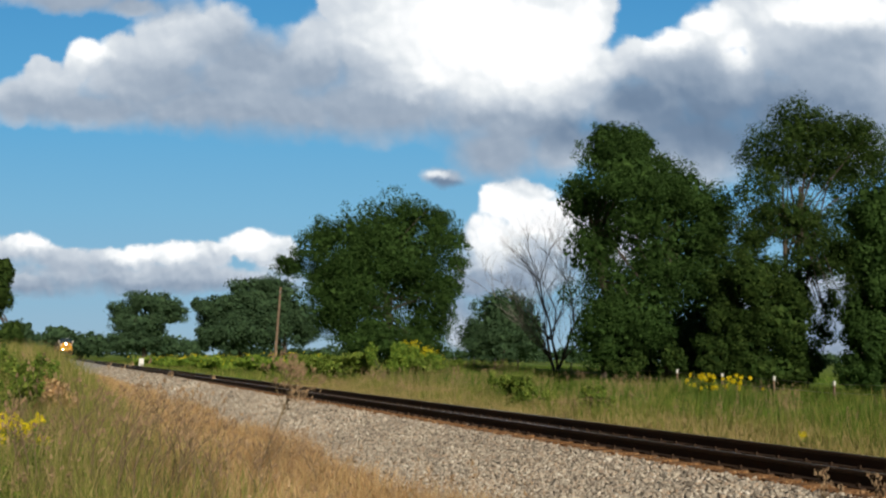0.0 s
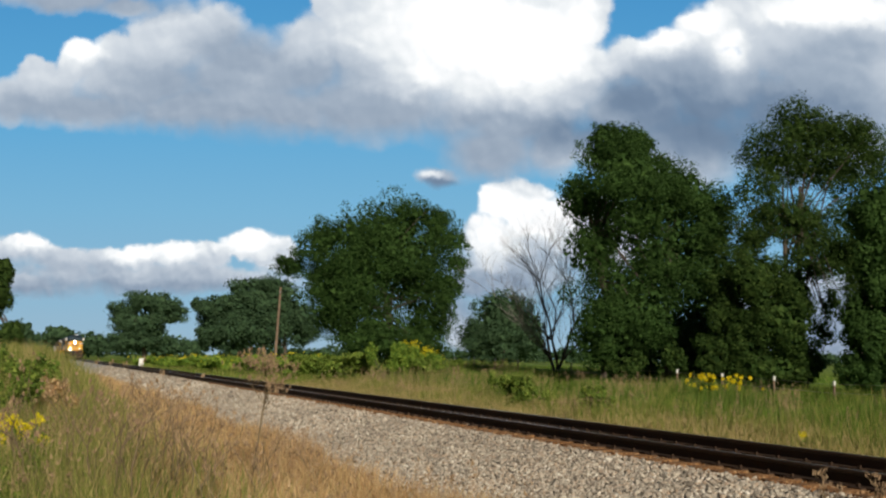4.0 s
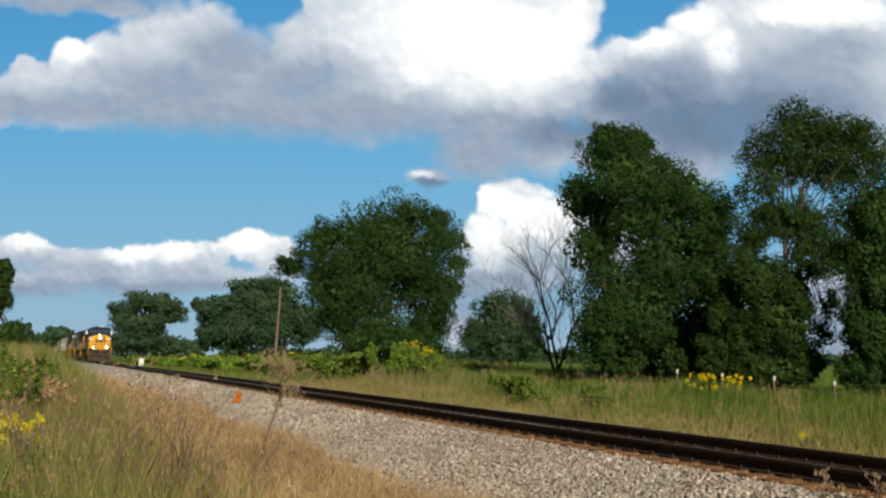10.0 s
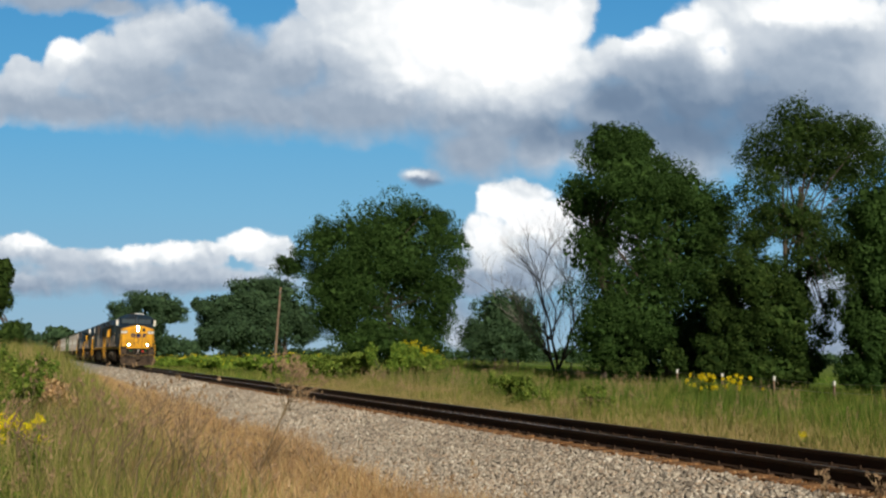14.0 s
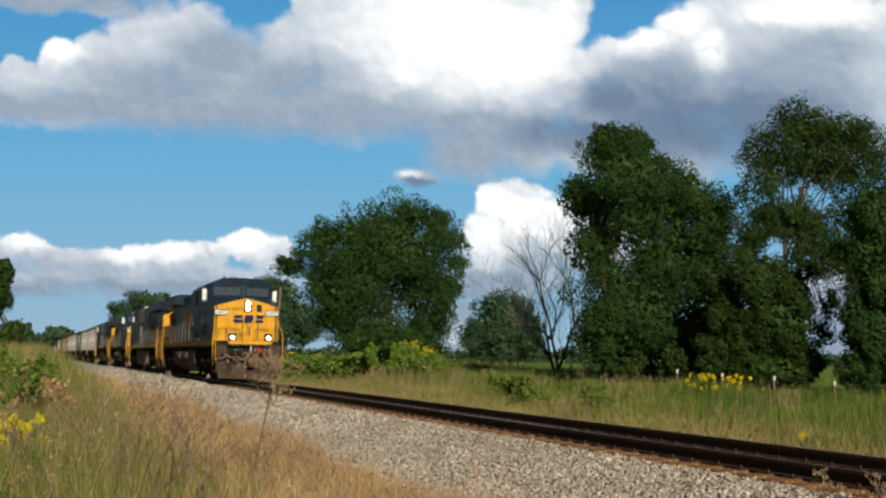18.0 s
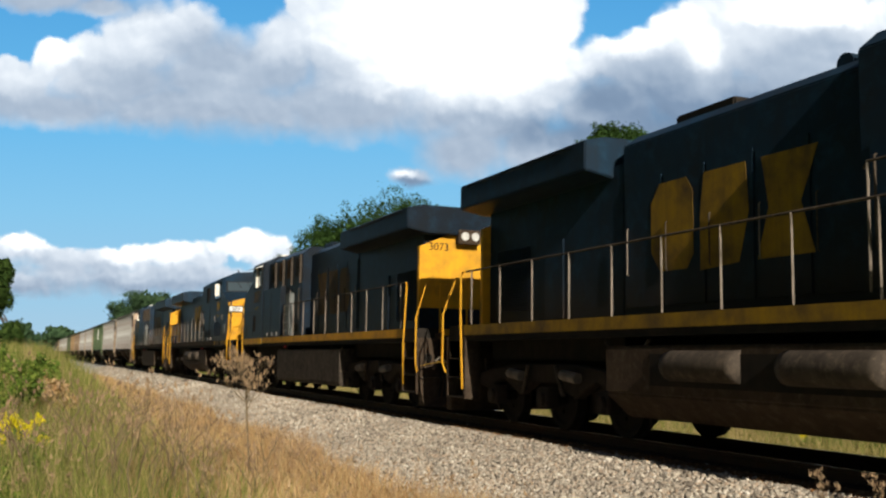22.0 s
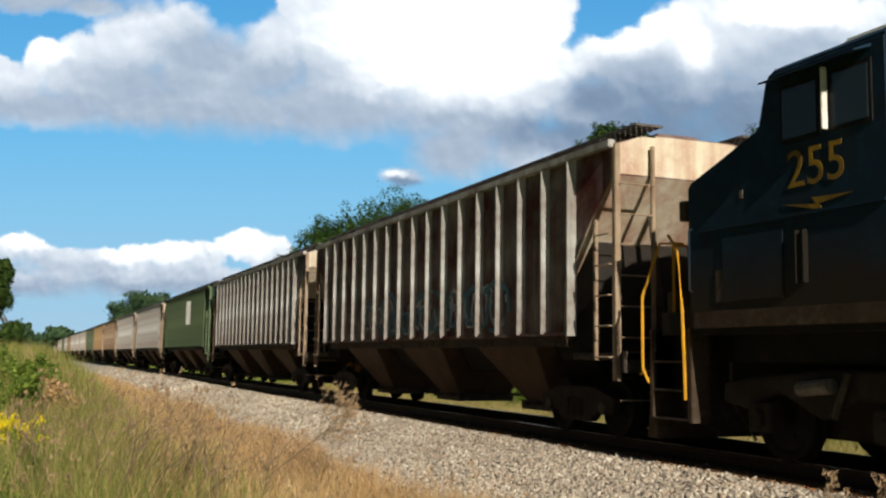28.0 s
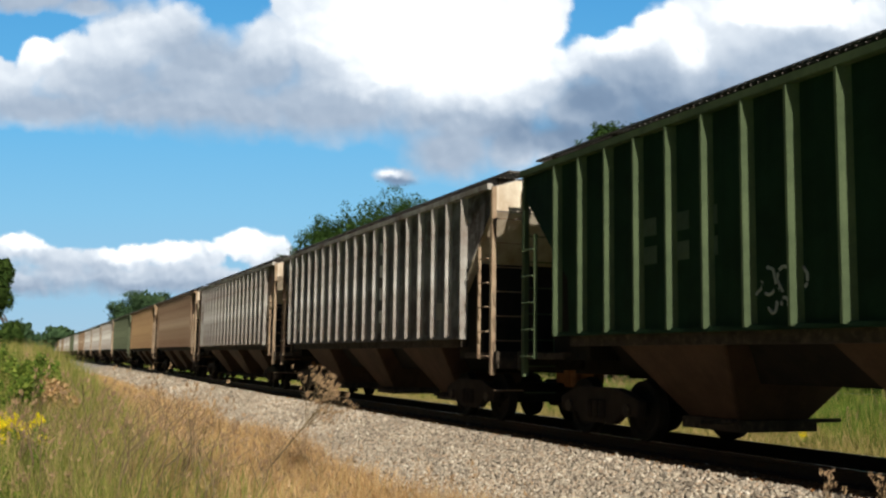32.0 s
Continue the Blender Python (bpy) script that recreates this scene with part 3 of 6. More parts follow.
        lk = part("side_locker", Form().box(1.85, 2.5, s * 1.3, s * 1.48, 1.86, 3.3 if facing < 0 else 2.6), LOCKER if facing < 0 else paint, L, "upright side locker with steps", 0.03)
        for k in range(4 if facing < 0 else 2):
            part("locker_step", Form().tube([(1.98, s * 1.47, 2.05 + 0.27 * k), (2.0, s * 1.53, 2.05 + 0.27 * k), (2.34, s * 1.53, 2.05 + 0.27 * k), (2.36, s * 1.47, 2.05 + 0.27 * k)], 0.014, 5), STEEL, lk)
    part("exhaust_stack", Form().box(-3.6, -2.2, -0.5, 0.3, hood_roof, hood_roof + 0.2), SOOT_SHADE, hood, bevel=0.03)
    blower = Form()
    for k in range(3):
        blower.tube([(0.0 + 0.35 * k, -0.6, hood_roof + 0.05), (0.0 + 0.35 * k, 0.6, hood_roof + 0.05)], 0.14, 12)
    part("hood_blower", blower, paint, hood)
    # radiator end
    low = wing_low
    part("rear_hood", Form().box(-9.28, -4.3, -0.99, 0.99, 1.86, 4.3), paint, L, bevel=0.02)
    prof = [(-1.0, low - 0.1), (-1.52, low), (-1.52, 4.68), (-1.15, 4.76), (1.15, 4.76), (1.52, 4.68), (1.52, low), (1.0, low - 0.1)]
    rad = part("radiator_housing", Form().prism(prof, "x", -9.6, -4.6 if facing > 0 else -4.1), paint, L, "overhanging radiator housing", 0.02)
    for s in (-1, 1):
        part("radiator_grille", louvre_form(-9.3, -5.0, s, 1.522, 4.6, 4.68), paint, rad)
        part("rear_louvre", louvre_form(-8.9, -7.5, s, 0.995, 2.1, 3.3), paint, L)
        part("rear_locker", Form().box(-6.9, -6.2, s * 0.99, s * 1.02, 1.9, 3.3), paint, L, bevel=0.02)
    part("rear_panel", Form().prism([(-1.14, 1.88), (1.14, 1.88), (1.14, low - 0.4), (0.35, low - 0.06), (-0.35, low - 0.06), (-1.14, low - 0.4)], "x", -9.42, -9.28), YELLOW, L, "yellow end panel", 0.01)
    # navy band painted where shade falls on the lower yellow end
    part("rear_panel_shade", Form().box(-9.44, -9.42, -1.14, 1.14, 1.88, 2.36), paint, L)
    rl = part("rear_headlight", Form().box(-9.66, -9.44, -0.32, 0.24, 3.88, 4.22), PILOT, L, bevel=0.02)
    for y in (-0.17, 0.09):
        part("lamp", Form().tube([(-9.66, y, 4.06), (-9.69, y, 4.06)], 0.1, 12), LAMP_OFF, rl)
    letters(number, 0.26, pose(-9.425, 0.66, 3.8 if facing < 0 else 3.6, 90, 0, -90), RUBBER, L, label="dark painted number")
    # underframe
    cut, foot = (0.72, 1.05) if tank == "reservoir" else (0.46, 1.34)
    fm = Form().prism([(-1.46, 1.42), (-1.46, cut), (-foot, 0.36), (foot, 0.36), (1.46, cut), (1.46, 1.42)], "x", -4.1, 3.5)
    tk = part("fuel_tank", fm, GRIME if not dull else PILOT, L, "dusty fuel tank", 0.03)
    if tank == "reservoir":
        for s in (-1, 1):
            # dark raised sheet paints a recess's shade behind the reservoirs
            part("tank_recess_shade", Form().box(-2.9, 1.9, s * 1.461, s * 1.475, 0.86, 1.3), SOOT_SHADE, tk)
            for x in (-2.4, -0.1):
                part("air_reservoir", Form().tube([(x, s * 1.44, 1.14), (x + 0.1, s * 1.46, 1.14), (x + 1.35, s * 1.46, 1.14), (x + 1.45, s * 1.44, 1.14)], 0.21, 14), GRIME, tk, "grimy air reservoir", 0, True)
    for s in (-1, 1):
        part("filler_cap", Form().tube([(2.4, s * 1.42, 1.5), (2.4, s * 1.5, 1.51)], 0.045, 10), DARK_RED, L, "dull red filler cap")
        part("hose", Form().tube([(-4.2 + 0.12 * k, s * 1.4, 1.5 - 0.3 * math.sin(math.pi * k / 10)) for k in range(11)], 0.03, 6), GRIME, L)
        part("air_tank", Form().tube([(4.0, s * 1.1, 1.2), (3.3, s * 1.1, 1.2)], 0.16, 10), GRIME, L)
    part("center_sill", Form().box(-10.0, 10.0, -0.55, 0.55, 0.95, 1.56), SOOT_SHADE, L)
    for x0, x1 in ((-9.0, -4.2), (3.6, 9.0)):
        part("duct", Form().box(x0, x1, -1.05, 1.05, 1.2, 1.56), SOOT_SHADE, L)
    for cx in (-6.5, 6.3):
        loco_truck(L, cx, facing)
    # ends
    for e in (-1, 1):
        px = e * 10.3
        part("pilot_plate", Form().box(min(px, px - e * 0.1), max(px, px - e * 0.1), -1.46, 1.46, 0.75, 1.64), PILOT, L, bevel=0.015)
        part("end_platform", Form().box(min(e * 9.4, e * 10.55), max(e * 9.4, e * 10.55), -1.05, 1.05, 1.62, 1.76), PILOT, L, bevel=0.015)
        part("anticlimber", Form().box(min(e * 10.45, e * 10.62), max(e * 10.45, e * 10.62), -0.98, 0.98, 1.7, 1.84), YELLOW, L, "yellow anticlimber edge", 0.015)
        fm = Form()
        fm.add([(e * 10.32, -1.46, 0.75), (e * 10.62, 0, 0.8), (e * 10.32, 1.46, 0.75), (e * 10.5, -1.4, 0.14), (e * 10.95, -0.45, 0.12), (e * 10.95, 0.45, 0.12), (e * 10.5, 1.4, 0.14),
                (e * 10.22, -1.46, 0.75), (e * 10.22, 1.46, 0.75), (e * 10.22, -1.4, 0.14), (e * 10.22, 1.4, 0.14)],
               [(0, 1, 4, 3), (1, 2, 6, 5), (1, 5, 4), (0, 3, 9, 7), (2, 8, 10, 6), (7, 9, 10, 8), (3, 4, 5, 6, 10, 9), (0, 7, 8, 2, 1)])
        part("snowplow", fm, PILOT, L, "dusty steel plow", 0.01)
        cp = Form().box(min(e * 10.3, e * 10.95), max(e * 10.3, e * 10.95), -0.1, 0.1, 0.74, 0.98).box(min(e * 10.88, e * 11.15), max(e * 10.88, e * 11.15), -0.2, 0.14, 0.68, 1.04)
        part("coupler", cp, PILOT, L, "rusty brown knuckle coupler", 0.03)
        kx = sorted((e * 11.02, e * 11.2))
        part("knuckle", Form().prism([(-0.2, 0.72), (-0.06, 0.66), (-0.02, 0.84), (-0.06, 1.02), (-0.2, 0.98)], "x", *kx), PILOT, L, "worn coupler knuckle", 0.02)
        px0, px1 = sorted((e * 10.298, e * 10.312))
        # dark sheet on the plate paints the shade of a recess
        part("pilot_shade", Form().box(px0, px1, -1.0, 1.0, 0.98, 1.6), SOOT_SHADE, L, "dark sheet for the shaded recess behind the hoses")
        part("draft_pocket", Form().box(*sorted((e * 10.3, e * 10.5)), -0.28, 0.28, 0.68, 1.1), PILOT, L, bevel=0.03)
        part("coupler_carrier", Form().box(*sorted((e * 10.4, e * 10.75)), -0.24, 0.24, 0.58, 0.68), GRIME, L, bevel=0.015)
        part("plow_lip", Form().tube([(e * 10.35, -1.45, 0.76), (e * 10.64, -0.3, 0.8), (e * 10.64, 0.3, 0.8), (e * 10.35, 1.45, 0.76)], 0.03, 6), GRIME, L)
        part("uncoupling_handle", Form().tube([(e * 10.62, 0.02, 1.62), (e * 10.66, 0.02, 1.4), (e * 10.66, 0.02, 1.34)], 0.022, 6), MIRROR_WHITE, L, "pale drop handle")
        part("safety_chain", Form().tube([(e * 10.64, -1.2 + 0.12 * k, 1.22 - 0.24 * abs(math.sin(math.pi * (k - 1) / 9)) + 0.1 * (k in (9, 10, 11))) for k in range(21)], 0.018, 5), POST, L, "slack pale chain")
        for s in (-1, 1):
            for k in range(4):
                y0 = s * (0.34 + 0.16 * k)
                part("air_hose", Form().tube([(e * 10.33, y0, 1.5 - 0.05 * k), (e * 10.52, y0 + s * 0.03, 1.42 - 0.05 * k), (e * 10.6, y0 + s * 0.02, 1.16 - 0.04 * k), (e * 10.56, y0 - s * 0.05, 0.98)], 0.027, 7), (GRIME, RUBBER, PILOT, RUBBER)[k], L)
                part("hose_coupling", Form().box(*sorted((e * 10.52, e * 10.62)), y0 - s * 0.05 - 0.035, y0 - s * 0.05 + 0.035, 0.9, 1.0), GRIME, L, bevel=0.012)
            part("corner_plate", Form().prism([(s * 1.02, 0.95), (s * 1.44, 0.95), (s * 1.44, 1.6), (s * 1.16, 1.6)], "x", *sorted((e * 10.3, e * 10.33))), PILOT, L, bevel=0.006)
            part("push_pole_pocket", Form().tube([(e * 10.32, s * 1.25, 1.2), (e * 10.37, s * 1.25, 1.2)], 0.09, 12), SOOT_SHADE, L)
        for s in (-1, 1):
            xs_ = sorted((e * 9.32, e * 9.42))
            part("step_side", Form().box(*xs_, s * 1.2, s * 1.5, 0.4, 1.64), PILOT, L, bevel=0.01)
            part("step_side", Form().box(min(px - e * .02, px - e * .1), max(px - e * .02, px - e * .1), s * 1.16, s * 1.5, 0.4, 1.64), PILOT, L, bevel=0.01)
            for z in (0.42, 0.8, 1.18):
                part("step_tread", Form().box(min(e * 9.42, e * 10.2), max(e * 9.42, e * 10.2), s * 1.2, s * 1.5, z, z + 0.03), GRIME, L)
            inner = [(0.7, 9.45, 1.5), (1.9, 9.45, 1.54), (2.7, 9.6, 1.5), (2.93, 9.95, 1.4)] if e > 0 else [(0.6, 9.44, 1.5), (1.5, 9.46, 1.53), (2.1, 9.52, 1.52), (2.82, 9.56, 1.5), (2.92, 9.5, 1.49), (2.93, 9.4, 1.47)]
            part("end_handrail", Form().tube([(e * x, s * y, z) for z, x, y in inner], 0.022, 6), YELLOW, L, "yellow step handrail")
            part("end_handrail", Form().tube([(e * 10.3, s * 1.5, 0.9), (e * 10.36, s * 1.56, 1.1), (e * 10.36, s * 1.56, 2.1), (e * 10.3, s * 1.3, 2.86), (e * 10.3, s * 0.9, 2.88)], 0.02, 6), YELLOW, L, "yellow step handrail")
            for y in (0.35, 1.0):
                part("end_post", Form().tube([(e * 10.4, s * y, 1.7), (e * 10.4, s * y, 2.86)], 0.022, 6), GRIME if y < 1 else YELLOW, L)
            part("end_rail", Form().tube([(e * 10.4, s * 0.35, 2.86), (e * 10.4, s * 1.0, 2.86)], 0.02, 6), YELLOW, L)
            if e > 0:
                dl = part("ditch_light", Form().box(10.4, 10.58, s * 0.83 - 0.17, s * 0.83 + 0.17, 1.8, 2.2), GRIME, L, "boxed ditch light", 0.02)
                part("lamp_rim", Form().tube([(10.57, s * 0.83, 2.0), (10.595, s * 0.83, 2.0)], 0.1, 14), STEEL, dl)
                part("lamp", Form().tube([(10.58, s * 0.83, 2.0), (10.61, s * 0.83, 2.0)], 0.06, 14), LAMP if number == "5472" else LAMP_OFF, dl)
            part("glad_hand", Form().box(min(e * 10.4, e * 10.52), max(e * 10.4, e * 10.52), s * 0.62 - 0.12, s * 0.62 + 0.12, 1.4, 1.5), GREEN_VALVE, L)
            part("cut_lever", Form().tube([(e * 10.5, s * 1.5, 1.02), (e * 10.58, s * 1.1, 1.12), (e * 10.62, s * 0.4, 1.08), (e * 10.7, s * 0.15, 0.95)], 0.018, 6), YELLOW_OLD, L)
            for k in range(3):
                part("brake_hose", Form().tube([(e * 10.42, s * (0.8 + 0.1 * k), 1.0), (e * 10.62, s * (0.84 + 0.1 * k), 0.7), (e * 10.66, s * (0.9 + 0.1 * k), 0.35)], 0.022, 6), RUBBER, L)
        part("cable", Form().tube([(e * 10.55, -0.75 + 0.125 * k, 1.4 - 0.35 * math.sin(math.pi * (k % 6.01) / 6)) for k in range(13)], 0.028, 6), PILOT, L, "slack jumper cable")
        part("marker_light", Form().tube([(e * 10.5, 0.42, 1.42), (e * 10.55, 0.42, 1.42)], 0.11, 12), RED, L, "red round marker")
        part("marker_bracket", Form().box(*sorted((e * 10.32, e * 10.51)), 0.36, 0.48, 1.36, 1.48), GRIME, L)
    # walkway rails
    for s in (-1, 1):
        xs_ = [-9.1 + 1.3 * k for k in range(10)]
        for x in xs_:
            part("handrail_post", Form().prism([(x - 0.012, s * 1.462), (x + 0.002, s * 1.488), (x + 0.012, s * 1.488), (x + 0.012, s * 1.456), (x, s * 1.456)], "z", 1.68, 2.93), POST, L)
        part("handrail", Form().tube([(-9.45, s * 1.46, 2.93), (xs_[-1], s * 1.46, 2.93)], 0.02, 6), GRIME, L)
    return L


def louvre_form(x0, x1, s, y, z0, z1, upright=False):
    """A framed panel of slats on a side wall."""
    fm = Form()
    n = int((x1 - x0) / 0.09) if upright else max(2, int((z1 - z0) / 0.045))
    h = (z1 - z0) / n
    for k in range(n):
        if upright:
            a = x0 + (x1 - x0) * k / n
            fm.add([(a, s * y, z0), (a + 0.05, s * (y + 0.03), z0), (a + 0.05, s * (y + 0.03), z1), (a, s * y, z1), (a + 0.07, s * y, z0), (a + 0.07, s * y, z1)], [(0, 1, 2, 3), (1, 4, 5, 2)])
        else:
            a = z0 + (z1 - z0) * k / n
            fm.add([(x0, s * y, a + 0.86 * h), (x1, s * y, a + 0.86 * h), (x1, s * (y + 0.025), a + 0.3 * h), (x0, s * (y + 0.025), a + 0.3 * h), (x0, s * y, a), (x1, s * y, a)], [(0, 1, 2, 3), (3, 2, 5, 4)])
    return fm


def car_truck(car, cx):
    fm = Form()
    for s in (-1, 1):
        fm.prism([(cx - 1.2, 0.6), (cx - 1.15, 0.36), (cx - 0.7, 0.38), (cx - 0.45, 0.22), (cx + 0.45, 0.22), (cx + 0.7, 0.38), (cx + 1.15, 0.36), (cx + 1.2, 0.6), (cx + 0.6, 0.78), (cx - 0.6, 0.78)], "y", s * 0.98, s * 1.12)
        for dx in (-0.18, 0.0, 0.18):
            fm.tube([(cx + dx, s * 1.14, 0.3), (cx + dx, s * 1.14, 0.58)], 0.07, 8)
    fm.box(cx - 0.2, cx + 0.2, -1.0, 1.0, 0.45, 0.72)
    tr = part("truck", fm, TRUCK, car, "sooty cast steel two-axle truck", 0.015)
    for dx in (-0.88, 0.88):
        w = part("wheelset", CAR_WHEEL, None, tr, at=pose(cx + dx, 0, 0.45))
        WHEELS.append((w, 0.45, 1))
        for s in (-1, 1):
            part("axle_cap", Form().tube([(cx + dx, s * 1.1, 0.45), (cx + dx, s * 1.16, 0.45)], 0.1, 10), GRIME, tr)


def hopper_car(label, paint, end_paint, ribs, rib_paint):
    """A covered hopper car, 18.25 m over the couplers."""
    H = thing("hopper_car", label, "hopper car", "hopper cars of the train")
    top, low, hx = 4.46, 1.6, 8.4
    rail = rib_paint if rib_paint in (GREEN_RIB, OLIVE_CAR) else LADDER
    cut = 1.55
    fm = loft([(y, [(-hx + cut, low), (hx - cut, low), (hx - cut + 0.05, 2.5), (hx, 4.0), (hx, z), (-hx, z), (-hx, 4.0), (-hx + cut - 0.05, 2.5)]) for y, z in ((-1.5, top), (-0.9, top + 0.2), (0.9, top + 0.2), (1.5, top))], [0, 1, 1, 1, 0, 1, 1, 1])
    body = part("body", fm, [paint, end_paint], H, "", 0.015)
    for s in (-1, 1):
        # rib paint is mostly lighter than the sheets: sun on the ribs coloured in
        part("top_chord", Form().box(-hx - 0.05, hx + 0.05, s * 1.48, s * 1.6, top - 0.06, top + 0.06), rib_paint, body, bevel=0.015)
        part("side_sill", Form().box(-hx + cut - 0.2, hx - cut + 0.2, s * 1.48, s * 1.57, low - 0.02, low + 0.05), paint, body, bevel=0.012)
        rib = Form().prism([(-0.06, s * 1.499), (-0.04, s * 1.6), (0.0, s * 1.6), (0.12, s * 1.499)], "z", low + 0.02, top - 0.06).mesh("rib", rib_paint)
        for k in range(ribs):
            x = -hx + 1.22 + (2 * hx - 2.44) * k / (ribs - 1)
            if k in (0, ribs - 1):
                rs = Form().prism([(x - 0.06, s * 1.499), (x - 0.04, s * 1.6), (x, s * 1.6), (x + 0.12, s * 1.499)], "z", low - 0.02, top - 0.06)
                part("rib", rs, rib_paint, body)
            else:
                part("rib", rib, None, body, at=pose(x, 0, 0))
        part("bottom_chute_edge", Form().box(-hx + cut, hx - cut, s * 1.3, s * 1.47, 1.42, low), GRIME, body)
    # discharge chutes
    for cx in (-4.35, 0.0, 4.35):
        fm = Form()
        a, b, w0, w1 = 1.35, 0.55, 1.46, 0.6
        fm.add([(cx - a, -w0, 1.58), (cx + a, -w0, 1.58), (cx + a, w0, 1.58), (cx - a, w0, 1.58), (cx - b, -w1, 0.42), (cx + b, -w1, 0.42), (cx + b, w1, 0.42), (cx - b, w1, 0.42)],
               [(0, 1, 2, 3), (7, 6, 5, 4), (0, 4, 5, 1), (1, 5, 6, 2), (2, 6, 7, 3), (3, 7, 4, 0)])
        ch = part("chute", fm, CHUTE, H, "brown discharge chute", 0.015)
        part("gate", Form().box(cx - 0.65, cx + 0.65, -0.66, 0.66, 0.26, 0.42), GRIME, ch, bevel=0.01)
        part("gate_shaft", Form().tube([(cx + 0.5, -1.2, 0.4), (cx + 0.5, 1.2, 0.4)], 0.03, 8), GRIME, ch)
    # ridge block coloured dark for the shade between the chutes
    part("inner_slope_sheet", Form().prism([(-1.1, 1.58), (-0.5, 0.92), (0.5, 0.92), (1.1, 1.58)], "x", -6.6, 6.6), SOOT_SHADE, H)
    part("center_sill", Form().box(-8.9, 8.9, -0.2, 0.2, 0.95, 1.3), SOOT_SHADE, H)
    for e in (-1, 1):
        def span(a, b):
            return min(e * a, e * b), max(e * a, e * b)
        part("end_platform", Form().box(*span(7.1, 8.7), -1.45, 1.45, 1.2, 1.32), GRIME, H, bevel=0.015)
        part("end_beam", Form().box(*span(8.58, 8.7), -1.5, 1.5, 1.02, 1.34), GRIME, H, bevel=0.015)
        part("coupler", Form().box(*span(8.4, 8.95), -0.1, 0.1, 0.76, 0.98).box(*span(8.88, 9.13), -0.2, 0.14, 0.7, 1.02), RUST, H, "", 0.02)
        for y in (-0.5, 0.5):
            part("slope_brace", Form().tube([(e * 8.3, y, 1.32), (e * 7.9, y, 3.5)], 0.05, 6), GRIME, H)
        # dark solid added for the deep shade below the end slope
        part("end_shade_fill", Form().prism([(e * 6.5, 1.2), (e * 7.7, 1.2), (e * 7.7, 1.9), (e * 7.45, 3.2), (e * 6.55, 2.4)], "y", -1.3, 1.3), SOOT_SHADE, H)
        part("brake_gear", Form().tube([(e * 7.5, -0.6, 1.55), (e * 7.5, 0.2, 1.55)], 0.16, 10).box(*span(7.8, 8.1), 0.4, 0.8, 1.32, 1.8), GRIME, H)
        for s in (-1, 1):
            part("corner_post", Form().box(*span(8.4, 8.5), s * 1.42, s * 1.52, 0.9, top), rail, H, bevel=0.01)
            part("corner_post", Form().box(*span(7.92, 7.98), s * 1.5, s * 1.56, 1.2, 3.35), rail, H, bevel=0.01)
            part("end_post", Form().box(*span(8.46, 8.52), s * 0.82, s * 0.88, 1.3, top), rail, H, bevel=0.01)
            for k in range(8):
                z = 0.62 + 0.46 * k
                part("ladder_rung", Form().tube([(e * 8.5, s * 1.45, z), (e * 8.54, s * 1.4, z), (e * 8.54, s * 0.88, z), (e * 8.5, s * 0.85, z)], 0.013, 5), rail, H)
            for k in range(5):
                z = 1.25 + 0.46 * k
                part("ladder_rung", Form().tube([(e * 8.42, s * 1.53, z), (e * 8.4, s * 1.58, z), (e * 7.98, s * 1.58, z), (e * 7.96, s * 1.53, z)], 0.013, 5), rail, H)
        car_truck(H, e * 6.6)
    # roof
    for s in (-1, 1):
        wk = Form()
        for j in range(5):
            y = s * (0.78 + 0.1 * j)
            wk.box(-8.55, 8.55, y - 0.036, y + 0.036, top + 0.28, top + 0.31)
        for k in range(115):
            wk.box(-8.5 + 0.15 * k - 0.02, -8.5 + 0.15 * k + 0.02, min(s * 0.74, s * 1.22), max(s * 0.74, s * 1.22), top + 0.272, top + 0.306)
        part("roof_walk", wk, WALK, H, "grey metal grating walkway")["kind"] = "stuff"
        for k in range(9):
            x = -8.0 + 2 * k
            part("walk_bracket", Form().prism([(s * 0.8, top + 0.19), (s * 1.14, top + 0.12), (s * 1.18, top + 0.28), (s * 0.8, top + 0.28)], "x", x - 0.015, x + 0.015), GRIME, H)
    for k in range(7):
        x = -6.9 + 2.3 * k
        hatch = part("hatch_cover", Form().box(x - 1.08, x + 1.08, -0.42, 0.42, top + 0.19, top + 0.36), paint, H, bevel=0.04)
        part("hatch_bar", Form().box(x - 0.04, x + 0.04, -0.5, 0.5, top + 0.36, top + 0.4), GRIME, hatch)
    return H


def car_paint(name, base, dirt, amount, lighter=None):
    return weathered(name, base, dirt, 0.7, 0, amount, True, 0.9, 0.2, lighter)


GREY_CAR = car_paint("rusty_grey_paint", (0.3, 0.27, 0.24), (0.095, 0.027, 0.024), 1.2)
# rust-stained cream, brightened to stand for sun on the car end
GREY_END = car_paint("sunlit_stained_cream_paint", (0.62, 0.55, 0.42), (0.3, 0.085, 0.05), 0.6, (0.7, 0.65, 0.55))
# paler than the side sheets, to carry the sun on the ribs
PALE_RIB = car_paint("lit_pale_grey_paint", (0.58, 0.58, 0.56), (0.16, 0.105, 0.08), 0.75)
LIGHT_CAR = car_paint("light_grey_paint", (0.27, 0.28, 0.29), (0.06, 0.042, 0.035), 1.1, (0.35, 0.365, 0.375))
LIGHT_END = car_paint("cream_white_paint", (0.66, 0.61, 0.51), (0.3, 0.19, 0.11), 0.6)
LADDER = car_paint("rust_stained_tan_paint", (0.36, 0.28, 0.2), (0.14, 0.07, 0.04), 0.8)
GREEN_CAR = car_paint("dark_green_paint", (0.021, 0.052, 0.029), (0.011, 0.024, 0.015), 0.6)
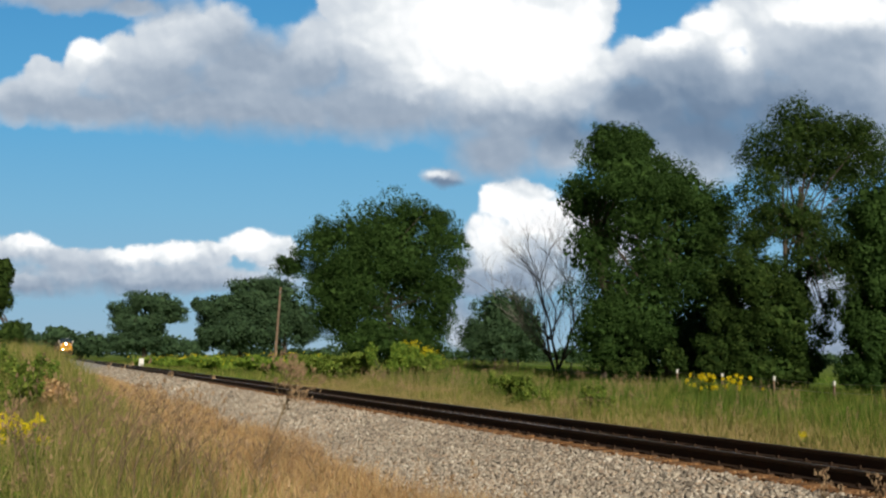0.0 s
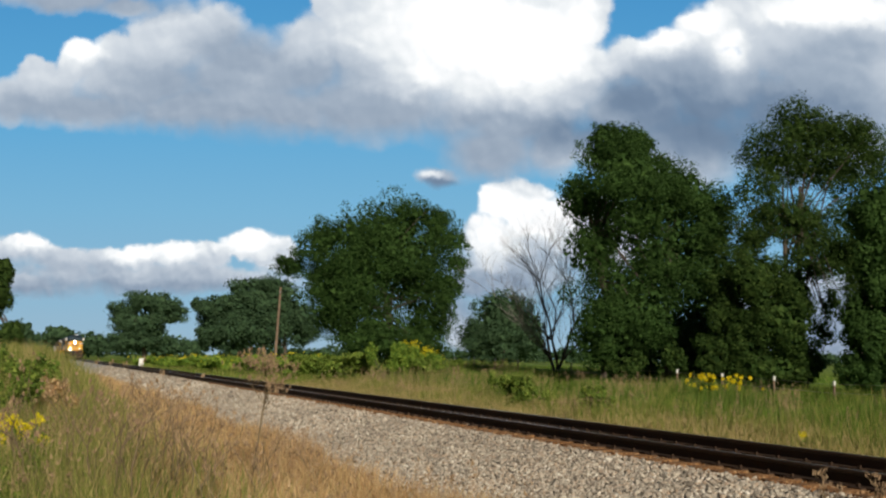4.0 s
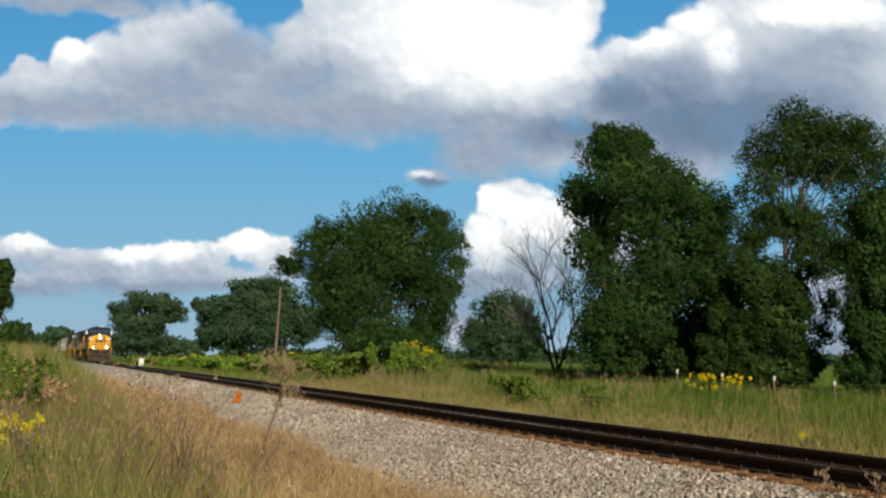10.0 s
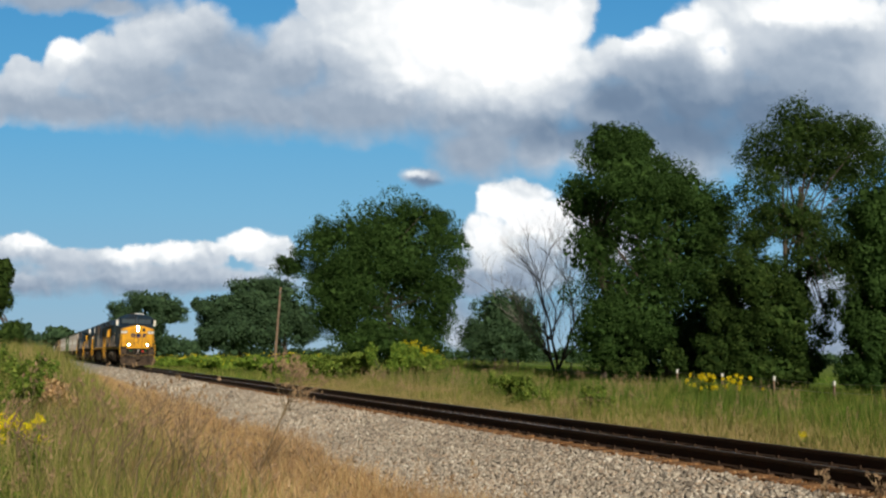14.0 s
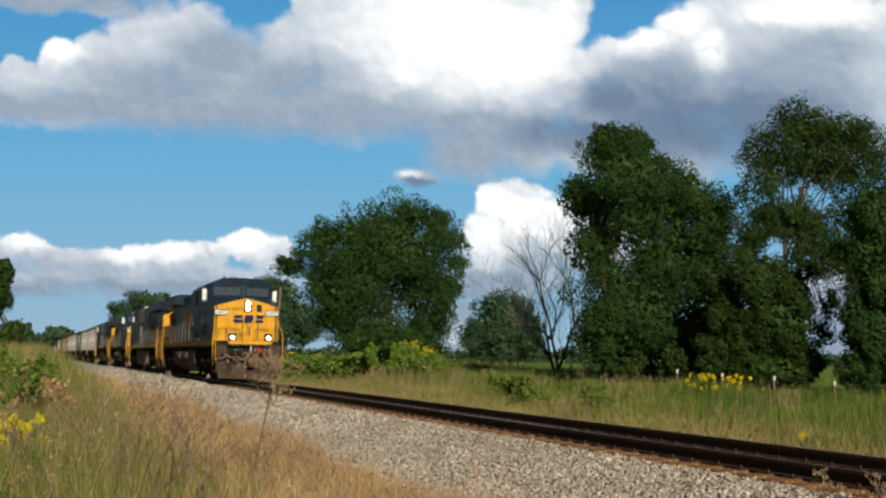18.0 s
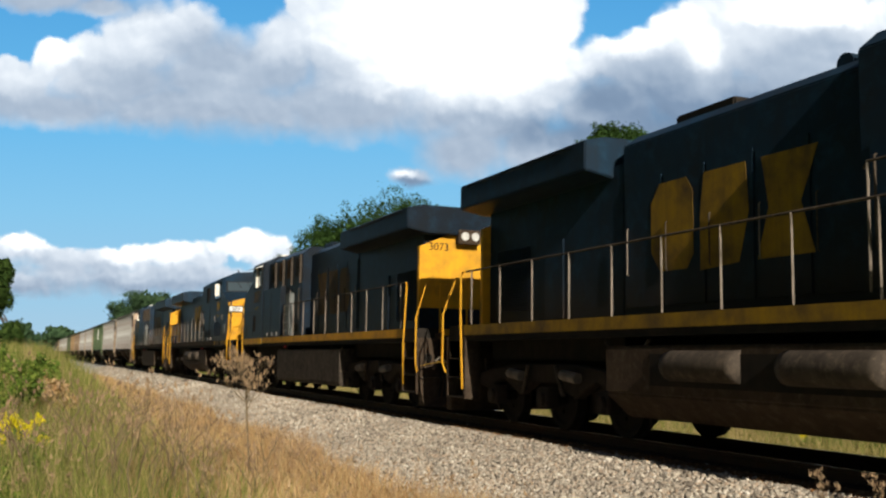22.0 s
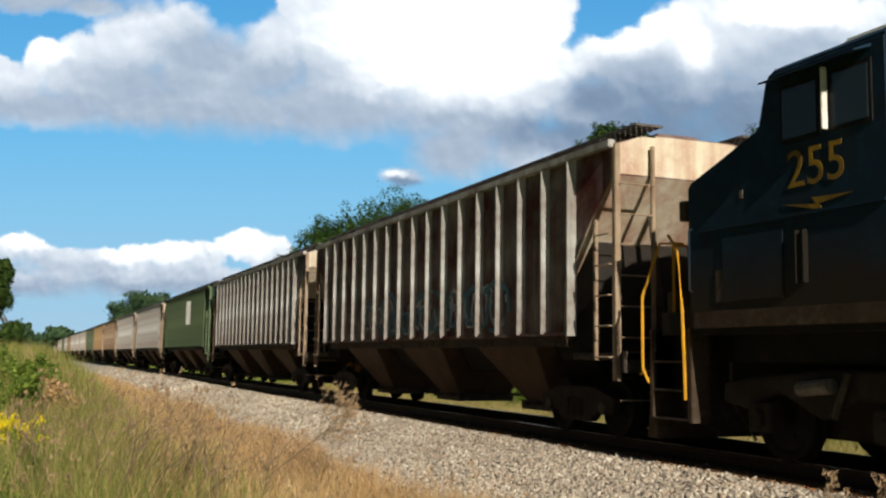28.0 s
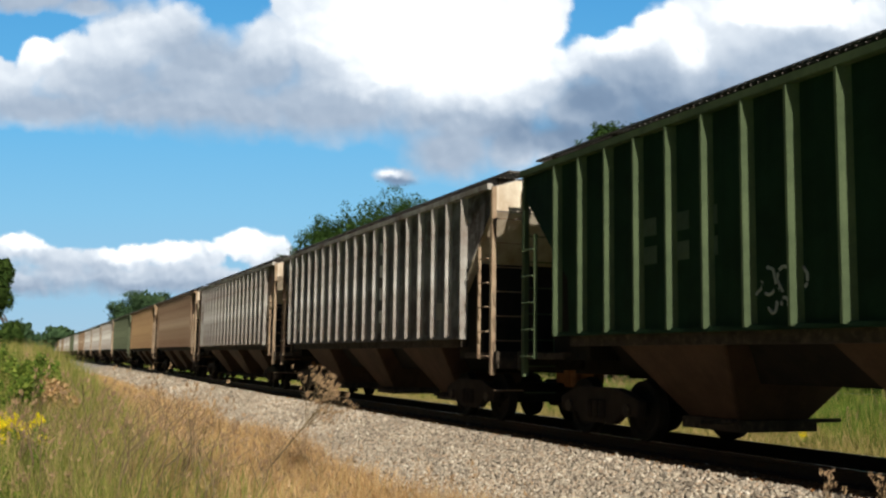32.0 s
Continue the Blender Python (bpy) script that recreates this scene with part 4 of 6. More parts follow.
# lit copy of the green, for ribs and chords
GREEN_RIB = car_paint("lit_green_paint", (0.115, 0.155, 0.085), (0.055, 0.08, 0.045), 0.55)
CREAM_CAR = car_paint("weathered_cream_paint", (0.5, 0.47, 0.42), (0.13, 0.075, 0.05), 1.25)
BROWN_CAR = car_paint("brown_grey_paint", (0.3, 0.23, 0.18), (0.1, 0.055, 0.04), 1.0)
TAN_CAR = car_paint("tan_orange_paint", (0.36, 0.24, 0.13), (0.2, 0.12, 0.07), 0.5)
OLIVE_CAR = car_paint("olive_green_paint", (0.12, 0.14, 0.09), (0.06, 0.07, 0.045), 0.5)

WALK = weathered("galvanised_grating", (0.14, 0.135, 0.13), (0.08, 0.06, 0.045), 0.6, 0.3, 0.5, scale=3)
CHUTE = car_paint("brown_primer", (0.095, 0.06, 0.042), (0.045, 0.03, 0.021), 0.5)
EMBLEM_DULL = weathered("dull_ochre_paint", (0.16, 0.09, 0.03), (0.03, 0.03, 0.035), 0.6, 0, 0.6)



def side_block(car, x0, x1, z0, z1, mat, name="painted_panel", label=""):
    for s in (-1, 1):
        part(name, Form().box(min(-s * x0, -s * x1), max(-s * x0, -s * x1), s * 1.5, s * 1.506, z0, z1), mat, car, label)


def scrawl(car, x0, z0, w, h, mat, seed, thick=0.03):
    """Sprayed loops and strokes without words."""
    g = random.Random(seed)
    fm = Form()
    for s in (-1,):
        x = x0
        while x < x0 + w:
            pts = []
            a0, r = g.uniform(0, 6), g.uniform(0.3, 0.5) * h
            for k in range(9):
                a = a0 + k * g.uniform(0.35, 0.6)
                pts.append((x + r * 0.8 * math.cos(a), s * (1.506 - 0.7 * thick), z0 + h / 2 + r * math.sin(a)))
            fm.tube(pts, thick, 5)
            x += g.uniform(0.25, 0.45) * h + 0.1
    part("spray_paint", fm, mat, car, "sprayed looping strokes")["kind"] = "stuff"


PALE_PATCH = plain("white_label", (0.6, 0.6, 0.56), 0.8)
CHALK = plain("chalky_white_paint", (0.45, 0.47, 0.48), 0.8)
TEAL = plain("faded_teal_spray", (0.12, 0.24, 0.31), 0.8)
FAINT = plain("faint_green_lettering", (0.1, 0.14, 0.1), 0.8)
PATCH = weathered("pale_label_patch", (0.36, 0.35, 0.32), (0.2, 0.17, 0.14), 0.8, 0, 0.4)

TRAIN = []     # (vehicle, place of its middle behind the leading locomotive's nose edge, turned round)
L1 = locomotive("5472", 1, "reservoir", "navy blue and yellow diesel locomotive leading the train, dusty pilot", 4.2, True)
L2 = locomotive("3073", -1, "plain", "navy blue diesel locomotive coupled backwards, clean yellow end panel", 4.2, False)
L3 = locomotive("304", 1, "reservoir", "faded navy blue diesel locomotive with a yellow nose", 4.2, True)
L4 = locomotive("255", -1, "plain", "dull navy blue diesel locomotive coupled backwards, dusty", 4.2, True)
for k, (v, back) in enumerate(((L1, 0), (L2, 1), (L3, 0), (L4, 1))):
    TRAIN.append((v, -9.3 - 22.3 * k, back))
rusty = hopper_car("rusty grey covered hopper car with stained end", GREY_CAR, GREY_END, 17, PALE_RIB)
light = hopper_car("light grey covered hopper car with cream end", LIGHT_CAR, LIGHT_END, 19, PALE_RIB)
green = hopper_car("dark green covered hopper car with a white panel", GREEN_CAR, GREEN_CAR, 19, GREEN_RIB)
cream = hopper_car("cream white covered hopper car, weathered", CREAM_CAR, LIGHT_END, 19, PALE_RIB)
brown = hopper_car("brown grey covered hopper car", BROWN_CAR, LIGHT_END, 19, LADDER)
tan = hopper_car("tan orange covered hopper car", TAN_CAR, TAN_CAR, 19, TAN_CAR)
olive = hopper_car("olive green covered hopper car", OLIVE_CAR, OLIVE_CAR, 19, OLIVE_CAR)
for k in range(4):
    side_block(light, 1.87, 2.13, 3.72 - 0.56 * k, 4.02 - 0.56 * k, WHITE, "painted_bar", "upright row of pale painted bars")
side_block(light, 5.4, 6.0, 2.0, 2.35, PATCH, "label_patch")
for x in (-6.62, -5.78):
    part("label_patch", Form().box(x, x + 0.56, -1.506, -1.5, 3.02, 3.42), RUBBER, rusty, "black label patch")
    part("painted_bar", Form().box(x + 0.1, x + 0.46, -1.51, -1.506, 3.1, 3.34), CHALK, rusty, "pale marking on the black patch")
    part("painted_bar", Form().box(x + 0.08, x + 0.5, -1.505, -1.5, 2.6, 2.86), CHALK, rusty, "faded pale marking")
scrawl(rusty, -3.6, 1.68, 8.4, 1.05, TEAL, 3, 0.085)
scrawl(rusty, -3.4, 1.7, 8.0, 0.95, CHALK, 4, 0.05)
scrawl(rusty, 0.2, 1.8, 4.2, 0.6, CHALK, 6, 0.05)
scrawl(rusty, -2.2, 1.75, 3.8, 0.5, TEAL, 5, 0.06)
side_block(green, 1.63, 2.37, 2.86, 4.0, PATCH, "painted_panel", "greyish white painted panel")
for k in (11, 12):
    x = -7.18 + 14.36 * k / 18
    part("painted_panel", Form().prism([(x - 0.04, -1.601), (x - 0.04, -1.606), (x + 0.003, -1.606), (x + 0.125, -1.503), (x + 0.12, -1.501), (x, -1.601)], "z", 2.8, 4.05), WHITE, green, "white painted rib")
side_block(light, -6.34, -5.62, 1.98, 2.56, PALE_PATCH, "label_patch", "white label patch")
letters("AT", 0.42, pose(-5.98, -1.509, 2.36, 90, 0, 0), RUBBER, light, "painted_letters", "dark letters on a white patch")
for x, w in ((-4.7, 0.35), (-4.0, 0.4), (-3.3, 0.3)):
    part("faint_bar", Form().box(x, x + w, -1.506, -1.502, 2.95, 3.2), FAINT, green)
    part("faint_bar", Form().box(x, x + w, -1.506, -1.502, 2.55, 2.8), FAINT, green)
scrawl(green, -2.3, 1.95, 0.8, 0.42, CHALK, 9)
scrawl(green, -2.0, 1.75, 0.4, 0.25, CHALK, 10)
kinds = {"r": rusty, "l": light, "g": green, "c": cream, "b": brown, "t": tan, "o": olive}
used = set()
for k, c in enumerate("rlglcbtolclbcolcbltc"):
    car = kinds[c]
    if c in used:
        car = copy_thing(car, Matrix())
    used.add(c)
    TRAIN.append((car, -86.7 - 18.25 * (k + 0.5), 0))


# ---------- plants ----------
def blades(px, py, h, w, lean, mat, name, label, base=None, seg=2):
    """Grass blades, each a tapering bent strip, at the places px, py."""
    k = len(px)
    z = height(px, py) if base is None else base
    a = rng.uniform(0, 2 * np.pi, k)
    d = np.stack([np.cos(a), np.sin(a), np.zeros(k)], 1)
    t = rng.uniform(0, 2 * np.pi, k)
    side = np.stack([np.cos(t), np.sin(t), np.zeros(k)], 1) * (w / 2)[:, None]
    bend = d * (h * lean * rng.uniform(0.2, 1, k))[:, None]
    root = np.stack([px, py, z - 0.03], 1)
    up = np.array([0, 0, 1.0])
    mid = root + bend * 0.3 + up * (h * 0.55)[:, None]
    tip = root + bend + up * h[:, None]
    if seg == 1:
        v = np.stack([root - side, root + side, tip], 1).reshape(-1, 3)
        f = np.arange(3 * k).reshape(-1, 3)
    else:
        v = np.stack([root - side, root + side, mid - side * 0.8, mid + side * 0.8, tip], 1).reshape(-1, 3)
        i = np.arange(k)[:, None] * 5
        f = np.concatenate([i + [0, 1, 3], i + [0, 3, 2], i + [2, 3, 4]], 1).reshape(-1, 3)
    return tagged(new(name, bulk(name, v, f, mat)), label, "grass", kind="stuff")


def scatter(x0, x1, y0, y1, k, clump=0.0, keep=None):
    x, y = rng.uniform(x0, x1, k), rng.uniform(y0, y1, k)
    if clump:
        n = k // 14 + 1
        cx, cy = rng.uniform(x0, x1, n), rng.uniform(y0, y1, n)
        j = rng.integers(0, n, k)
        x, y = cx[j] + rng.normal(0, clump, k), cy[j] + rng.normal(0, clump, k)
    if keep is not None:
        m = keep(x, y)
        x, y = x[m], y[m]
    return x, y


def toe(x):
    """Where the stones end and the grass begins on the near side."""
    return -4.75 + 0.25 * np.sin(x * 0.55) + 0.15 * np.sin(x * 1.7 + 1)


x, y = scatter(-30, -9, -9.0, -4.4, 52000, 0.12, lambda x, y: (y < toe(x)) & (y > -8.2 - 0.02 * x + rng.normal(0, 0.5, len(x))))
blades(x, y, rng.uniform(0.16, 0.5, len(x)), rng.uniform(0.006, 0.012, len(x)), 0.7, DRY, "dry_grass", "dry tan grass beside the ballast")
x, y = scatter(-75, -28, -9.5, -4.4, 34000, 0.2, lambda x, y: (y < toe(x)) & (y > -8.0 + rng.normal(0, 0.6, len(x))))
blades(x, y, rng.uniform(0.2, 0.6, len(x)), rng.uniform(0.012, 0.022, len(x)), 0.6, DRY, "dry_grass", "dry tan grass along the ballast edge")
x, y = scatter(-30, -9, -13, -6.6, 42000, 0.15, lambda x, y: y < -7.4 + rng.normal(0, 0.5, len(x)))
blades(x, y, rng.uniform(0.25, 0.7, len(x)) * (1 + 0.9 * np.clip((-x - 17) / 10, 0, 1) * np.clip((-y - 7.0) / 1.5, 0, 1)), rng.uniform(0.006, 0.013, len(x)), 0.5, GREEN_GRASS, "meadow_grass", "green and straw coloured tall grass")
x, y = scatter(-150, -28, -16, -5.0, 70000, 0.3, lambda x, y: y < -6.6 + rng.normal(0, 0.5, len(x)))
blades(x, y, rng.uniform(0.55, 1.0, len(x)) * (0.4 + 1.05 * np.clip((-y - 6.5) / 1.5, 0, 1)), rng.uniform(0.014, 0.03, len(x)), 0.4, GREEN_GRASS, "meadow_grass", "tall green roadside grass")
x, y = scatter(-60, -8, 3.4, 8.5, 52000, 0.2)
blades(x, y, rng.uniform(0.15, 0.5, len(x)), rng.uniform(0.012, 0.022, len(x)), 0.7, MIXED_GRASS, "seeding_grass", "mixed tan and green grass beyond the track")
x, y = scatter(-70, -8, 5.5, 17.5, 80000, 0.3)
lush = 0.5 + 0.28 * np.sin(0.9 * x + 1.1 * y) * np.sin(1.3 * y - 0.5 * x) + 0.25 * np.sin(0.37 * x + 2) * np.sin(0.6 * y + 0.21 * x)
blades(x, y, rng.uniform(0.2, 0.55, len(x)) * (0.6 + 1.3 * lush ** 1.5), rng.uniform(0.014, 0.026, len(x)), 0.5, MEADOW, "meadow_grass", "tall green grass beyond the track", seg=1)
x, y = scatter(-72, -8, 10.5, 17.2, 42000, 0.35)
blades(x, y, rng.uniform(0.35, 0.8, len(x)) * (0.7 + 0.35 * np.sin(0.8 * x + 0.5 * y) * np.sin(1.1 * y)), rng.uniform(0.02, 0.036, len(x)), 0.6, LUSH, "meadow_grass", "lush green growth along the fence", seg=1)
x, y = scatter(-90, -8, 17.2, 40, 30000, 0.5)
blades(x, y, rng.uniform(0.12, 0.3, len(x)), rng.uniform(0.03, 0.06, len(x)), 0.8, LUSH, "pasture_grass", "short green pasture behind the fence", seg=1)
x, y = scatter(-200, -60, 3.6, 22, 50000, 0.5)
blades(x, y, rng.uniform(0.3, 0.9, len(x)), rng.uniform(0.03, 0.06, len(x)), 0.5, MEADOW, "meadow_grass", "far grass beyond the track", seg=1)


def stones():
    """Crushed stone on the shoulder, thinning out with distance."""
    base = np.array([[1, 0, 0], [-1, 0, 0], [0, 1, 0], [0, -1, 0], [0, 0, 1], [0, 0, -1.0]])
    tri = np.array([[0, 2, 4], [2, 1, 4], [1, 3, 4], [3, 0, 4], [2, 0, 5], [1, 2, 5], [3, 1, 5], [0, 3, 5]])
    heaps = {}
    for x0, x1, y0, y1, k, lo, hi in ((-24, -6, -5.2, -1.25, 54000, 0.02, 0.045), (-50, -24, -5.2, -1.25, 24000, 0.03, 0.058), (-115, -50, -5.2, -1.25, 14000, 0.06, 0.12), (-40, -5, -1.36, -0.86, 8500, 0.018, 0.036), (-24, -5, 1.3, 3.9, 5000, 0.03, 0.05), (-24, -6, -1.3, 1.3, 6000, 0.02, 0.04)):
        x, y = rng.uniform(x0, x1, k), rng.uniform(y0, y1, k)
        m = y > toe(x) - 0.5 + rng.exponential(0.12, k)
        x, y = x[m], y[m]
        k = len(x)
        r = rng.uniform(lo, hi, k) * np.where(rng.random(k) < 0.06, 1.5, 1)
        p = base[None] * rng.uniform(0.6, 1.15, (k, 6, 1)) * (r[:, None, None] * rng.uniform(0.65, 1.2, (k, 1, 3)))
        q, _ = np.linalg.qr(rng.normal(size=(k, 3, 3)))
        p = np.einsum("kij,knj->kni", q, p) + rng.normal(0, 0.1, (k, 6, 3)) * r[:, None, None]
        z = height(x, y) + (0.008 if y1 == -0.86 else np.where(np.abs(y) < 1.3, -0.01, 0.0))
        p += np.stack([x, y, z + r * 0.25], 1)[:, None]
        vs, fs = heaps.setdefault(y1 == -0.86, ([], []))
        k0 = sum(map(len, vs))
        vs.append(p.reshape(-1, 3))
        fs.append((np.arange(k)[:, None, None] * 6 + tri[None]).reshape(-1, 3) + k0)
    for rusty, (vs, fs) in heaps.items():
        name = "rusty_ballast" if rusty else "ballast_stones"
        tagged(new(name, bulk(name, np.concatenate(vs), np.concatenate(fs), RUSTY_STONE if rusty else BALLAST)), "rust-stained stone chips beside the rail" if rusty else "grey and tan crushed stone ballast", "ballast", kind="stuff")


stones()


def crown(lobes, count, size, mat, name, parent, seed, flat=0.8, hollow=0.35, core=0.0):
    """Leaf clumps in and on the lobes (across, depth, up, radius across, radius up)."""
    g = np.random.default_rng(seed)
    lobes = np.array(lobes, float)
    # each lobe carries smaller clumps over its surface
    subs = []
    for l in lobes:
        for _ in range(34):
            d = g.normal(size=3)
            d /= np.linalg.norm(d)
            q = g.uniform(0.3, 0.95)
            r = g.uniform(0.17, 0.4)
            subs.append((*(l[:3] + d * q * np.array([l[3], l[3] * flat, l[4]])), l[3] * r, l[4] * r))
    subs = np.array(subs)
    vol = (subs[:, 3] * subs[:, 4]) ** 0.9
    k = int(count * 1.4)
    j = g.choice(len(subs), k, p=vol / vol.sum())
    d = g.normal(size=(k, 3))
    d /= np.linalg.norm(d, axis=1)[:, None]
    rad = g.uniform(hollow, 1.0, k) ** 0.5 * np.where(g.random(k) < 0.12, 1.25, 1.0)
    loose = g.random(k) < 0.1
    p = subs[j, :3] + d * np.where(loose, 1.3, 1.0)[:, None] * rad[:, None] * np.stack([subs[j, 3], subs[j, 3], subs[j, 4]], 1)
    c = subs[:, :3]
    nrm = d * 1.0 + g.normal(size=(k, 3)) * 0.38 + [0, 0, 0.1]
    nrm /= np.linalg.norm(nrm, axis=1)[:, None]
    a = np.cross(nrm, g.normal(size=(k, 3)))
    a /= np.linalg.norm(a, axis=1)[:, None]
    b = np.cross(nrm, a)
    s = size * g.uniform(0.55, 1.2, k)[:, None]
    # dense inner foliage, in larger sprays
    if core:
        i = np.nonzero(g.random(k) < core)[0]
        area = lobes[:, 3] * lobes[:, 4]
        o = lobes[g.choice(len(lobes), len(i), p=area / area.sum())]
        p[i] = o[:, :3] + d[i] * (g.random(len(i)) ** 0.4 * 0.82)[:, None] * np.stack([o[:, 3], o[:, 3] * flat, o[:, 4]], 1)
        s[i] *= 2.6
    v = np.stack([p - a * s, p + a * s * 0.6 - b * s * 0.66, p + a * s * 0.6 + b * s * 0.66], 1)
    ax, dp = np.array(ACROSS), np.array(AHEAD)
    w = v[..., 0:1] * ax + v[..., 1:2] * dp + v[..., 2:3] * np.array([0, 0, 1.0])
    ob = new(name, bulk(name, w.reshape(-1, 3), np.arange(3 * k).reshape(-1, 3), mat))
    ob.parent = parent
    return ob, c


def tree(at_x, far, lobes, label, mat, leaves, size, trunks=((0, 0.25),), seed=1, bark=None, name="tree", hollow=0.35, limbs=26, core=0.07):
    """A tree far metres ahead and at_x metres to the right of the line of sight; lobes are (across, depth, up, radius, radius up) from its foot."""
    foot = EYE + AHEAD * far + ACROSS * at_x
    foot.z = float(height(foot.x, foot.y)) - 0.1
    lobes = [(a, b, c - foot.z, r, q) for a, b, c, r, q in lobes]
    T = thing(name, label, "tree", m=Matrix.Translation(foot))
    ob, c = crown(lobes, leaves, size, mat, "crown", T, seed, hollow=hollow, core=core)
    g = random.Random(seed)
    tall = max(l[2] for l in lobes)
    tr = Form()
    for off, r in trunks:
        top = Vector((off * 1.15, 0, tall * 0.75))
        path = [Vector((off, 0, 0)), Vector((off + g.uniform(-r, r), g.uniform(-r, r), tall * 0.3)), Vector((off + g.uniform(-2, 2) * r, 0, tall * 0.55)), top]
        path = [ACROSS * p.x + AHEAD * p.y + Vector((0, 0, p.z)) for p in path]
        tr.tube(path, r, 8, r * 0.25)
        for k in range(limbs // len(trunks)):
            l = lobes[g.randrange(len(lobes))]
            e = ACROSS * (l[0] + g.uniform(-.6, .6) * l[3]) + AHEAD * (l[1] + g.uniform(-.4, .4) * l[3]) + Vector((0, 0, l[2] + g.uniform(-0.5, 0.6) * l[4]))
            t = g.uniform(0.25, 0.85)
            i = min(2, int(t * 3))
            s0 = path[i].lerp(path[i + 1], t * 3 - i)
            m = s0.lerp(e, 0.5) + Vector((0, 0, 0.06 * tall * g.uniform(-0.3, 1)))
            tr.tube([s0, m, e], r * 0.32, 5, r * 0.05)
    part("trunk", tr, bark or BARK, T)
    return T


def panicles(px, py, h, name, label):
    """Grass stalks that carry a loose reddish-brown seed head."""
    k = len(px)
    z = height(px, py)
    lean = rng.normal(0, 0.16, (k, 2)) * h[:, None]
    tip = np.stack([px + lean[:, 0], py + lean[:, 1], z + h], 1)
    root = np.stack([px, py, z - 0.03], 1)
    vs, fs = [], []
    side = np.array(ACROSS) * 0.0035
    v = np.stack([root - side, root + side, tip], 1).reshape(-1, 3)
    fs.append(np.arange(3 * k).reshape(-1, 3))
    vs.append(v)
    m = 10
    c = np.repeat(tip, m, 0) - np.array([0, 0, 1.0]) * (rng.uniform(0, 0.28, (k * m, 1)) * np.repeat(h, m)[:, None]) + rng.normal(0, 0.02, (k * m, 3))
    d = rng.normal(0, 0.022, (k * m, 3)) + np.array([0, 0, 0.03])
    w = rng.normal(0, 0.006, (k * m, 3))
    vs.append(np.stack([c - w, c + w, c + d], 1).reshape(-1, 3))
    fs.append(np.arange(3 * k * m).reshape(-1, 3) + 3 * k)
    tagged(new(name, bulk(name, np.concatenate(vs), np.concatenate(fs), SEED)), label, "grass", kind="stuff")


x, y = scatter(-34, -9, -10.5, -4.6, 1000, 0.25, lambda x, y: y < toe(x) - 0.15)
panicles(x, y, rng.uniform(0.35, 0.75, len(x)), "seeding_stalks", "brown seed heads standing above the dry grass")
x, y = scatter(-60, -14, 5, 15, 1500, 0.4)
panicles(x, y, rng.uniform(0.5, 0.95, len(x)), "seeding_stalks", "brown seed heads in the grass beyond the track")


# trees: across and ahead of the eye, in metres
tree(-6.01, 75, [(2.09, 1.03, 10.89, 3.01, 2.5), (5.51, 0.45, 10.43, 1.75, 2.34), (-0.63, -0.2, 9.81, 2.5, 2.59), (-3.34, -0.44, 9.07, 1.84, 1.5), (-5.34, 0.02, 7.87, 1.42, 1.09), (0.42, -0.38, 6.69, 3.96, 3.34), (4.38, 0.85, 7.16, 3.01, 3.34), (7.1, -0.2, 8.03, 1.0, 1.09), (6.68, -0.03, 6.44, 1.09, 1.09), (0.83, 0.31, 3.36, 3.76, 2.17), (4.8, 0.94, 3.41, 2.3, 2.09), (-2.09, 0.01, 4.16, 1.75, 1.75), (2.5, -0.91, 8.81, 4.17, 3.17), (-1.67, 0.83, 7.71, 3.26, 2.59), (-2.84, 0.24, 6.44, 2.0, 2.0), (5.84, -0.42, 5.1, 1.67, 2.09), (5.6, 0.2, 11.3, 1.3, 1.2), (3.9, 0.0, 11.7, 1.6, 1.4), (-2.6, 0.2, 10.3, 1.7, 1.3), (6.9, 0.1, 9.6, 1.2, 1.2), (1.2, -1.2, 2.2, 3.4, 1.4), (4.6, -1.0, 2.0, 2.6, 1.5), (-0.8, -1.0, 5.2, 2.6, 2.0)], "broad dark green oak in the field", OAK_LEAF, 100000, 0.09, ((-0.63, 0.3), (2.09, 0.35)), 1)
tree(9.5, 48, [(-1.74, -0.57, 11.07, 1.55, 1.34), (0.21, 0.72, 10.45, 2.08, 1.39), (-2.8, 0.39, 8.86, 1.5, 1.55), (2.0, -0.38, 9.06, 1.55, 1.28), (-0.27, -0.01, 8.1, 2.88, 2.14), (2.72, -0.09, 7.07, 1.76, 2.08), (-2.4, 0.24, 6.47, 1.6, 1.55), (-0.53, 0.83, 4.62, 2.88, 2.27), (2.4, -0.89, 4.39, 2.19, 2.24), (-1.87, -0.98, 2.47, 2.08, 1.55), (0.8, 0.97, 1.97, 2.88, 1.34), (3.07, -0.11, 2.0, 1.6, 1.34), (1.34, 0.7, 6.25, 2.67, 2.4), (-1.07, -1.2, 9.69, 2.4, 1.87), (1.07, -0.12, 9.18, 2.14, 1.6), (3.47, 0.3, 8.14, 1.34, 1.6), (-0.5, -1.0, 3.2, 2.4, 1.8), (1.5, -1.0, 2.6, 2.2, 1.5), (-2.0, -0.8, 1.8, 1.6, 1.1), (2.6, -0.8, 1.3, 1.6, 1.0), (-0.8, 0.2, 11.6, 1.3, 1.1), (-1.8, 0.0, 11.9, 0.75, 0.8), (-0.1, 0.1, 11.5, 0.9, 0.8), (-1.2, 0.3, 11.2, 1.6, 1.2)], "tall dark green oak behind the fence", OAK_LEAF, 120000, 0.068, ((-1.79, 0.3), (1.07, 0.25)), 2)
